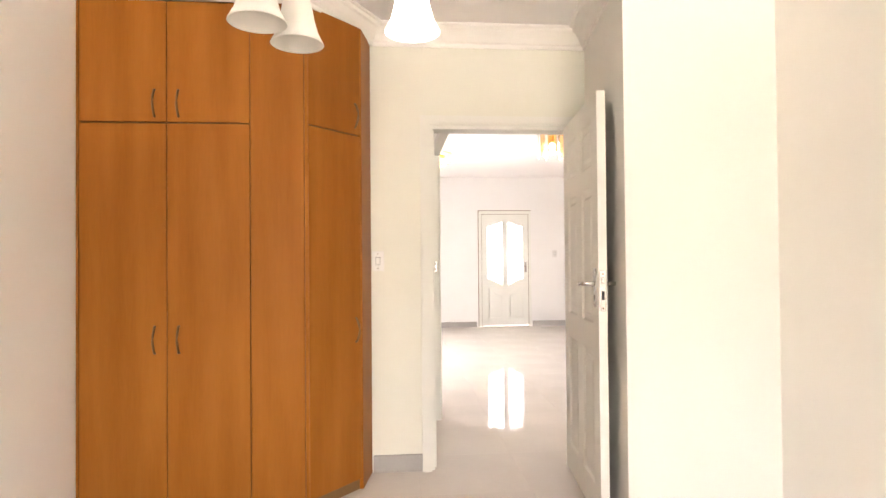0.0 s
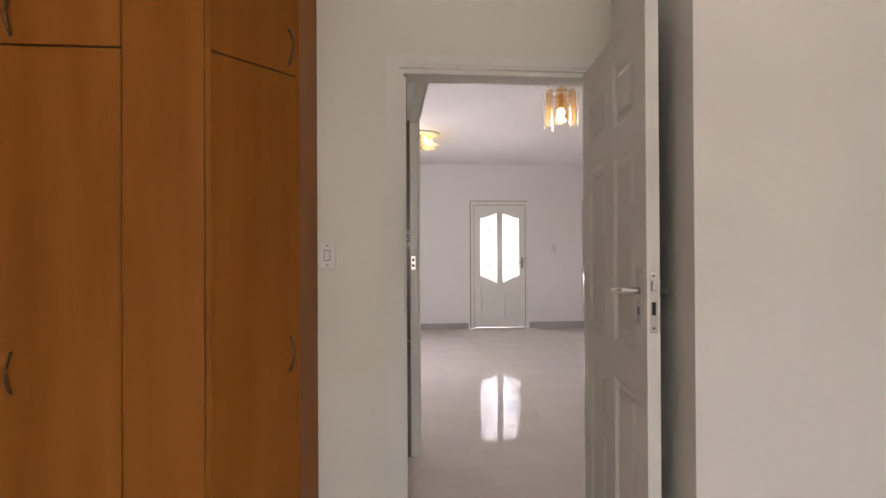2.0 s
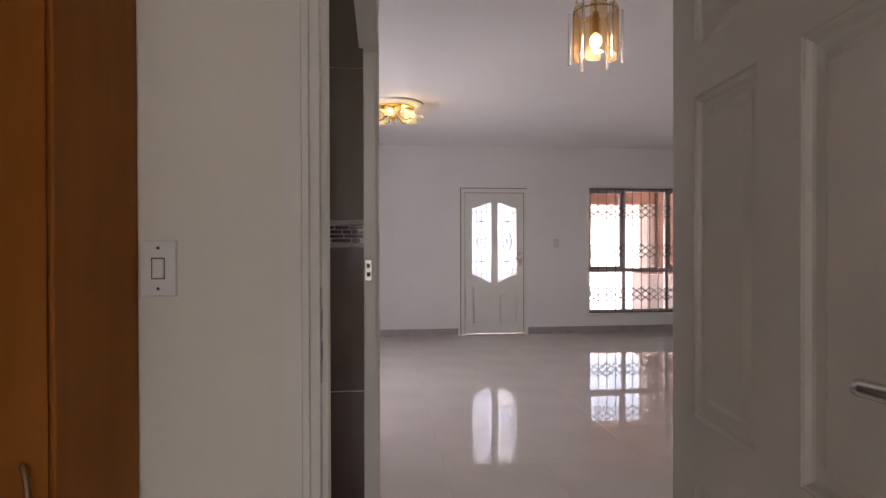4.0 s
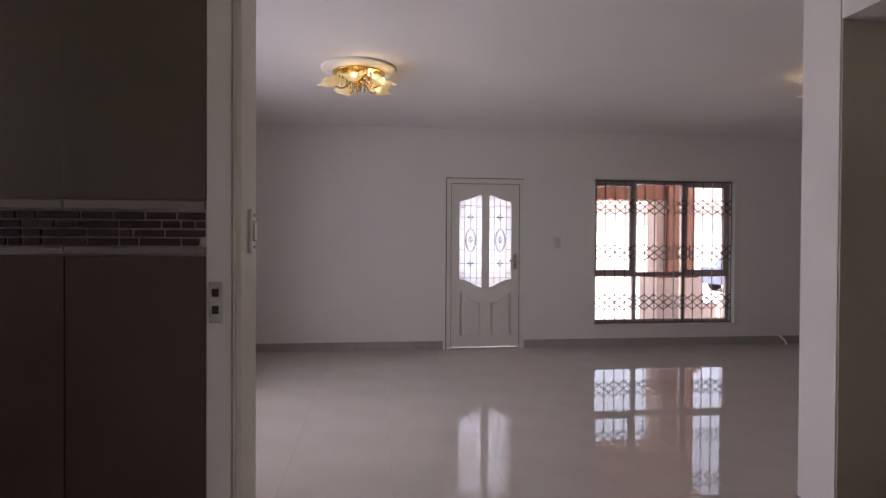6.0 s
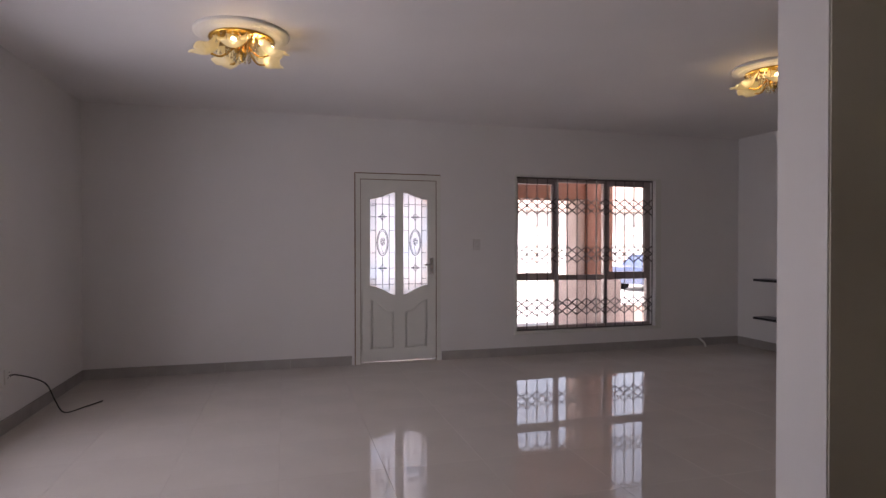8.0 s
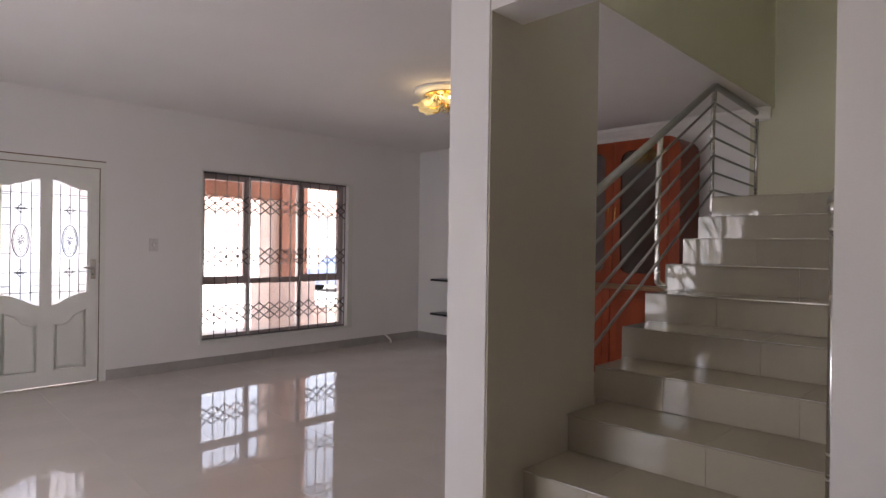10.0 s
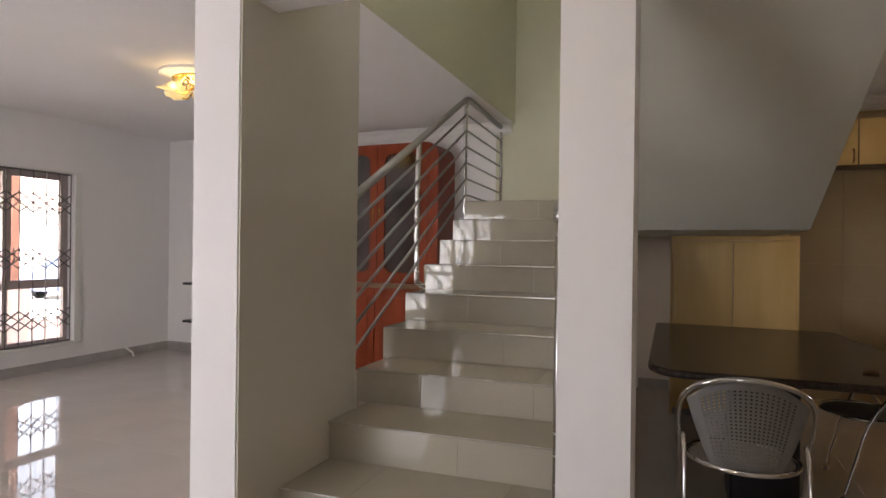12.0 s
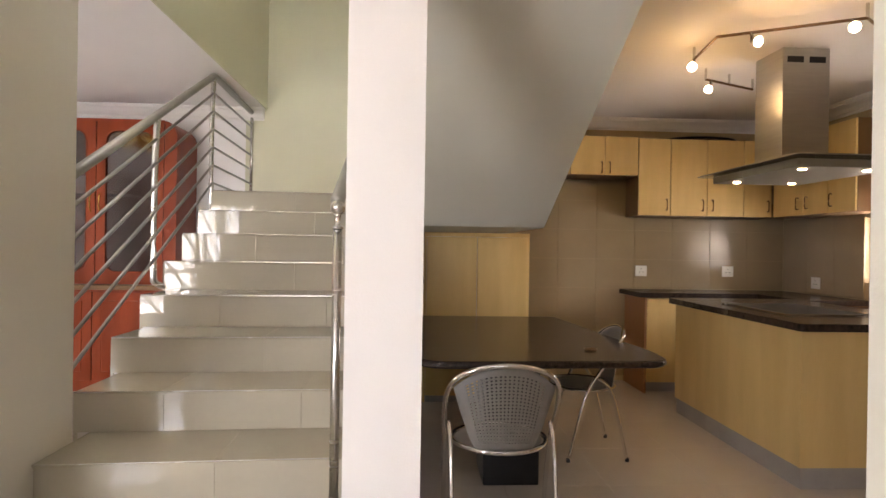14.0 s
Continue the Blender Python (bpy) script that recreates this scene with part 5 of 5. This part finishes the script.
def spot_track(pts, spots, label):
    t = thing("spot_track", label, "spotlight")
    part("track", tube(pts, 0.009, 8), BRONZE, t)
    for p in (pts[0], pts[-1], pts[len(pts) // 2]):
        part("ceiling_mount", tube([(p[0], p[1], H), (p[0], p[1], p[2])], 0.009, 8), STEEL, t)
    for (px, py, pz), (dx, dy, dz), on in spots:
        d = Vector((dx, dy, dz)).normalized()
        c = Vector((px, py, pz))
        head = part("spot_head", tube([c, c - Vector((0, 0, 0.05)), c - Vector((0, 0, 0.055)) + d * 0.035], 0.011, 8), STEEL, t, smooth=True)
        m = Matrix.Translation(c - Vector((0, 0, 0.055)) + d * 0.03) @ d.to_track_quat("Z", "Y").to_matrix().to_4x4()
        part("reflector", lathe([(0.012, 0.0), (0.02, 0.015), (0.03, 0.04), (0.033, 0.06), (0.030, 0.06), (0.02, 0.03), (0.0, 0.012)], 18), CHROME, head, smooth=True, at=m)
        part("lens", lathe([(0.0, 0.066), (0.013, 0.061), (0.022, 0.05), (0.0, 0.045)], 16), SPOTLIT if on else CRYSTAL, head, "lit spot lens" if on else "unlit spot lens", smooth=True, at=m)
    return t


TZ = 2.62
spot_track([(5.02, 2.09, TZ), (4.62, 2.15, TZ), (4.28, 1.50, TZ), (4.62, 1.02, TZ)], (((5.02, 2.09, TZ), (-0.75, 0.5, -0.2), True), ((4.535, 1.99, TZ), (-0.9, 0.1, -0.3), True), ((4.31, 1.56, TZ), (-0.5, 0.3, -0.1), True), ((4.60, 1.06, TZ), (0.4, -0.6, -0.5), False)), "bent steel spotlight track with lit spots")
spot_track([(5.44, 1.79, TZ), (5.55, 1.55, TZ), (5.66, 1.30, TZ)], (((5.46, 1.74, TZ), (-0.6, 0.5, -0.3), True),), "short steel spotlight track with one lit spot")
lamp("spot_glow_d", "POINT", (5.36, 1.88, TZ - 0.2), 0.13, (1.0, 0.62, 0.25), radius=0.03)
lamp("spot_glow_a", "POINT", (4.90, 2.19, TZ - 0.2), 0.14, (1.0, 0.60, 0.22), radius=0.03)
lamp("spot_glow_b", "POINT", (4.40, 1.98, TZ - 0.2), 0.14, (1.0, 0.60, 0.22), radius=0.03)
lamp("spot_glow_c", "POINT", (4.18, 1.60, TZ - 0.2), 0.12, (1.0, 0.60, 0.22), radius=0.03)
socket(pose(EX - 0.012, 1.576, 1.137, 0, 0, -90), "white double wall socket above the worktop")
socket(pose(EX - 0.012, 0.655, 1.142, 0, 0, -90), "white wall socket above the worktop")
socket(pose(6.62, 0.055, 1.06, 0, 0, 180), "white wall socket by the kitchen window")

# table
tab = thing("dining_table", "dark granite dining table on a black pedestal", "table")
tp = [(6.25, 2.70), (6.25, 3.93)] + [(4.43 - 0.17 * math.sin(a), 3.75 + 0.16 * math.cos(a)) for a in np.linspace(0, math.pi / 2, 7)] + [(4.44 - 0.14 * math.cos(a), 2.66 - 0.12 * math.sin(a)) for a in np.linspace(0, math.pi / 2, 7)] + [(4.6, 2.532)]
bm = prism(tp, 0.715, 0.755)
part("tabletop", bm, GRANITE, tab, "dark granite tabletop")
part("edge_band", tube([(a, b, 0.735) for a, b in tp], 0.019, 8, closed=True), GRANITE, tab, smooth=True)
part("pedestal", box(4.52, 4.86, 3.20, 3.52, 0.0, 0.716, 0.01), BLACK, tab, "black box pedestal")
part("wall_cleat", box(6.20, 6.262, 2.95, 3.80, 0.66, 0.714), EDGE, tab)
rem = thing("ashtray", "small dark metal dish on the table", "dish")
part("dish", lathe([(0.0, 0.757), (0.03, 0.757), (0.038, 0.767), (0.034, 0.767), (0.027, 0.761), (0.0, 0.761)], 20, (4.60, 2.89, 0)), BRONZE, rem, smooth=True)


def bistro_chair(at):
    """Local x is forwards (towards the table), the back is on -x."""
    c = thing("bistro_chair", "chrome tube chair with a perforated steel back", "chair", at, group="chairs at the granite table")
    hoop = [(0.16, 0.25, 0.0), (0.06, 0.255, 0.40), (-0.06, 0.262, 0.62), (-0.16, 0.235, 0.745), (-0.215, 0.15, 0.81), (-0.235, 0.0, 0.835), (-0.215, -0.15, 0.81), (-0.16, -0.235, 0.745), (-0.06, -0.262, 0.62), (0.06, -0.255, 0.40), (0.16, -0.25, 0.0)]
    part("hoop_frame", tube(curve_points(hoop, 6), 0.0115, 12), CHROME, c, "bent chrome hoop frame", smooth=True)
    for s in (1, -1):
        part("rear_leg", tube(curve_points([(-0.02, s * 0.24, 0.53), (-0.12, s * 0.235, 0.42), (-0.22, s * 0.23, 0.0)], 6), 0.0105, 12), CHROME, c, smooth=True)
    ring = [(0.02 + 0.215 * math.cos(a), 0.225 * math.sin(a), 0.445) for a in np.linspace(0, 2 * math.pi, 33)[:-1]]
    part("seat_ring", tube(ring, 0.011, 10, closed=True), CHROME, c, smooth=True)
    bm = bmesh.new()
    cols_, rows_ = 22, 24

    def back_at(u, t):
        half = 0.125 + 0.105 * t ** 0.75
        return (-0.185 - 0.045 * t + 0.085 * u * u * (0.4 + 0.6 * t), half * u, 0.448 + (0.378 - 0.105 * abs(u) ** 2.4) * t)

    for i in range(rows_):
        for j in range(cols_):
            u0, u1, t0, t1 = 2 * j / cols_ - 1, 2 * (j + 1) / cols_ - 1, i / rows_, (i + 1) / rows_
            o = [bm.verts.new(back_at(*p)) for p in ((u0, t0), (u1, t0), (u1, t1), (u0, t1))]
            if 1 < j < cols_ - 2 and 1 < i < rows_ - 2:
                du, dt = (u1 - u0) * 0.29, (t1 - t0) * 0.29
                q = [bm.verts.new(back_at(*p)) for p in ((u0 + du, t0 + dt), (u1 - du, t0 + dt), (u1 - du, t1 - dt), (u0 + du, t1 - dt))]
                for k in range(4):
                    bm.faces.new((o[k], o[(k + 1) % 4], q[(k + 1) % 4], q[k]))
            else:
                bm.faces.new(o)
    bmesh.ops.remove_doubles(bm, verts=bm.verts, dist=0.0004)
    b = part("backrest", bm, MESHMETAL, c, "perforated grey steel backrest", smooth=True)
    sm = b.modifiers.new("thick", "SOLIDIFY")
    sm.thickness = 0.0016
    part("seat", lathe([(0.0, 0.436), (0.12, 0.438), (0.20, 0.447), (0.205, 0.444), (0.12, 0.433), (0.0, 0.431)], 32, (0.02, 0.0, 0.0)), MESHMETAL, c, "round grey steel seat", smooth=True)
    for hx, hy in ((0.16, 0.25), (0.16, -0.25), (-0.22, 0.23), (-0.22, -0.23)):
        part("rubber_foot", lathe([(0.0, 0.0), (0.014, 0.0), (0.014, 0.022), (0.0, 0.022)], 10, (hx, hy, 0)), BLACK, c)
    return c


chair = bistro_chair(pose(3.99, 3.515, 0, 0, 0, 0))
copy_thing(chair, pose(5.12, 2.765, 0, 0, 0, 88))

# ---- outside ----
porch = structure("pavement", box(-1.5, 8.0, 10.17, 12.6, -0.52, -0.02), PAVING, "porch floor of pale paving", "pavement")
col = thing("porch_column", "terracotta porch column on a peach pedestal", "column")
part("shaft", box(5.56, 6.02, 11.8, 12.28, 0.75, 2.75, 0.01), TERRACOTTA, col)
part("side_face", box(5.40, 5.558, 11.87, 12.21, 0.79, 2.018, 0.005), PEACH, col, "peach plaster face")
part("pedestal", box(5.34, 6.12, 11.72, 12.36, -0.52, 0.75, 0.015), PEACH, col, "peach plaster pedestal")
part("cap", box(5.37, 6.06, 11.74, 12.34, 0.75, 0.80, 0.008), TERRACOTTA, col)
part("beam", box(-2.0, 5.98, 11.86, 12.22, 2.02, 2.75, 0.01), TERRACOTTA, col, "terracotta porch beam")
structure("roof_porch", box(-2.0, 6.1, 10.17, 12.4, 2.75, 2.9), TERRACOTTA, "flat porch roof slab", "roof")
# Unseen slabs, added only to block direct sun at three windows.
structure("roof_eaves_side", box(-2.2, -1.16, 3.0, 10.4, 2.75, 2.9), OUTWALL, "unseen slab added to keep sun off the side window", "roof")
structure("roof_eaves_back", box(-1.6, 3.0, -3.8, -2.72, 2.55, 2.7), OUTWALL, "unseen slab added to keep sun out of the bedroom", "roof")
structure("roof_eaves_kitchen", box(3.0, EX + 0.5, -1.25, -0.15, 2.55, 2.7), OUTWALL, "unseen slab added to keep sun off the worktop", "roof")
structure("wall_side_garden", box(-4.2, -4.0, 2.0, 12.0, -0.52, 1.9), OUTWALL, "white garden boundary wall")
low = thing("planter_wall", "low peach planter wall beside the porch", "planter")
part("wall", box(6.12, 8.6, 12.0, 12.2, -0.52, 0.30, 0.01), PEACH, low)
gar = thing("garage_block", "white garage building across the driveway", "house")
part("wall", box(-8, 30, 27.0, 27.3, -0.52, 2.75), OUTWALL, gar)
for i in range(8):
    x0 = -6 + 4.4 * i
    d = part("garage_door", box(x0, x0 + 3.2, 26.9, 26.99, -0.1, 2.15), PEACH, gar, "pale panelled garage door")
    for j in range(5):
        part("door_panel", box(x0 + 0.06, x0 + 3.14, 26.86, 26.9, -0.06 + 0.44 * j, 0.33 + 0.44 * j, 0.01), OUTWALL, d)
rbm = plate([(26.5, 2.75), (33, 5.0), (33, 2.75)], [], -8.5, 30.5, "x")
part("roof", rbm, ROOFTILE, gar)


def parked_car(at, paint, label):
    c = thing("car", label, "car", at)
    side_p = [(-2.0, 0.28), (2.05, 0.28), (2.08, 0.62), (1.95, 0.80), (1.15, 0.90), (0.62, 1.34), (-0.75, 1.40), (-1.35, 0.98), (-1.98, 0.92), (-2.06, 0.6)]
    b = part("body", plate(side_p, [], -0.82, 0.82, "y"), paint, c)
    for s in (-1, 1):
        part("side_window", plate([(1.0, 0.93), (0.58, 1.28), (-0.70, 1.33), (-1.15, 0.98)], [], s * 0.821, s * 0.826, "y"), BLACK, c)
        part("headlight", box(1.90, 2.06, s * 0.60 - 0.14, s * 0.60 + 0.14, 0.60, 0.74, 0.02), CRYSTAL, c)
    part("windscreen", plate([(1.18, 0.93), (0.66, 1.32), (0.68, 1.335), (1.21, 0.94)], [], -0.7, 0.7, "y"), BLACK, c)
    for wx in (-1.3, 1.3):
        for s in (-1, 1):
            w = part("wheel", tube([(wx, s * 0.66, 0.30), (wx, s * 0.84, 0.30)], 0.30, 22), RUBBER, c)
            part("rim", tube([(wx, s * 0.835, 0.30), (wx, s * 0.85, 0.30)], 0.19, 18), STEEL, w)
    return c


parked_car(pose(15.6, 23.7, -0.52, 0, 0, 15), CARBLUE, "dark blue parked car on the driveway")
shrub = thing("shrub", "small dark green shrub by the driveway", "shrub")
bm = bmesh.new()
rng = random.Random(3)
for i in range(420):
    a, b_, r = rng.uniform(0, 6.28), rng.uniform(0.0, 1.5), rng.uniform(0.15, 0.42)
    c = Vector((6.4 + r * math.cos(a) * math.sin(b_ + 0.4), 18.0 + r * math.sin(a) * math.sin(b_ + 0.4), -0.22 + r * math.cos(b_) * 1.2))
    m = Matrix.Translation(c) @ Euler((rng.uniform(0, 3), rng.uniform(0, 3), rng.uniform(0, 6))).to_matrix().to_4x4()
    vs = [bm.verts.new(m @ Vector(p)) for p in ((0, -0.03, 0), (0.018, 0, 0.004), (0, 0.045, 0), (-0.018, 0, 0.004))]
    bm.faces.new(vs)
part("foliage", bm, LEAF, shrub)
part("stem", tube([(6.4, 18, -0.52), (6.4, 18, 0.05)], 0.03, 8), EDGE, shrub)

# ---- pieces of floor, bath and splashback tiling ----


def shared_tile(w, d, h, mat, bevel=0.0012):
    return mesh_of(box(-w / 2, w / 2, -d / 2, d / 2, -h, 0, bevel), mat)


TW = 0.60
tile_mesh = shared_tile(TW - 0.0008, TW - 0.0008, 0.006, TILE, 0.0004)
gx0, gy0 = 0.92, 3.40
count = 0
rest = bmesh.new()
for i in range(-4, 12):
    for j in range(-11, 12):
        cx, cy = gx0 + TW * (i + 0.5), gy0 + TW * (j + 0.5)
        if not (-1.34 - TW / 2 < cx < EX + TW / 2 and -2.6 - TW / 2 < cy < 9.95 + TW / 2):
            continue
        x0, x1, y0, y1 = max(cx - TW / 2, -1.34), min(cx + TW / 2, EX), max(cy - TW / 2, -2.6), min(cy + TW / 2, 9.95)
        if x1 - x0 < 0.02 or y1 - y0 < 0.02:
            continue
        full = x1 - x0 > TW - 1e-4 and y1 - y0 > TW - 1e-4
        near = cy > 1.5 and not (cx < 0.2 and cy < 4.2) and not (cx > 2.2 and cy < 0.4)
        if near and count < 290:
            if full:
                t = new("floor_tile", tile_mesh)
                t.location = (cx, cy, 0)
            else:
                t = new("floor_tile", mesh_of(box(x0 + 0.0007, x1 - 0.0007, y0 + 0.0007, y1 - 0.0007, -0.006, 0, 0.0012), TILE))
            t.parent = floor
            count += 1
        else:
            add_box(rest, x0 + 0.0007, x1 - 0.0007, y0 + 0.0007, y1 - 0.0007, -0.006, 0)
r = part("floor_tiles_rest", rest, TILE, floor)
tagged(r, kind="stuff")

bathwall = bpy.data.objects["wall_bathroom_tiling"]
for i in range(-4, 1):
    a, b = 0.224 + 0.30 * i, 0.224 + 0.30 * (i + 1)
    a, b = max(a, -0.94), min(b, 0.486)
    for z0, z1 in ((0.11, 0.71), (0.713, 1.283)):
        part("bath_tile", box(a + 0.001, b - 0.001, 4.186, 4.192, z0 + 0.001, z1 - 0.001, 0.001), BATHTILE, bathwall)
    part("bath_tile", box(a + 0.001, b - 0.001, 4.186, 4.192, 0.0, 0.1085, 0.001), BATHTILE, bathwall)
    for z0, z1 in ((1.392, 1.99), (1.993, 2.59)):
        part("bath_tile", box(a + 0.0004, b - 0.0004, 4.186, 4.192, z0, z1, 0.0003), BATHTOP, bathwall)
    for z0, z1 in ((1.285, 1.300), (1.373, 1.390)):
        part("border_tile", box(a + 0.001, b - 0.001, 4.182, 4.192, z0, z1, 0.002), LISTELLO, bathwall)
rng = random.Random(5)
for row in range(4):
    u = -0.45 - rng.uniform(0, 0.05)
    z0 = 1.303 + 0.0172 * row
    while u < 0.475:
        w = rng.choice((0.022, 0.032, 0.055, 0.075))
        part("mosaic_tile", box(u, min(u + w, 0.484), 4.185, 4.192, z0, z0 + 0.0135, 0.0012), MOSAIC, bathwall)
        u += w + 0.0042
keast = bpy.data.objects["wall_kitchen_east_face"]
ksouth = bpy.data.objects["wall_kitchen_south"]
for i in range(7):
    y1 = 2.85 - 0.40 * i
    y0 = max(y1 - 0.40, 0.06)
    for z0, z1 in ((0.055, 0.355), (0.355, 0.655), (0.655, 0.955), (0.955, 1.255), (1.255, 1.555), (1.555, 1.855), (1.855, 2.07)):
        if y1 > 1.80 or 0.9 < z0 < 1.6:
            part("wall_tile", box(EX - 0.014, EX - 0.006, y0 + 0.001, y1 - 0.001, z0 + 0.001, z1 - 0.001, 0.0006), SPLASH, keast)
for i in range(3):
    x1 = EX - 0.015 - 0.36 * i
    part("wall_tile", box(x1 - 0.359, x1 - 0.001, 0.05, 0.058, 0.956, 1.69, 0.0006), SPLASH, ksouth)
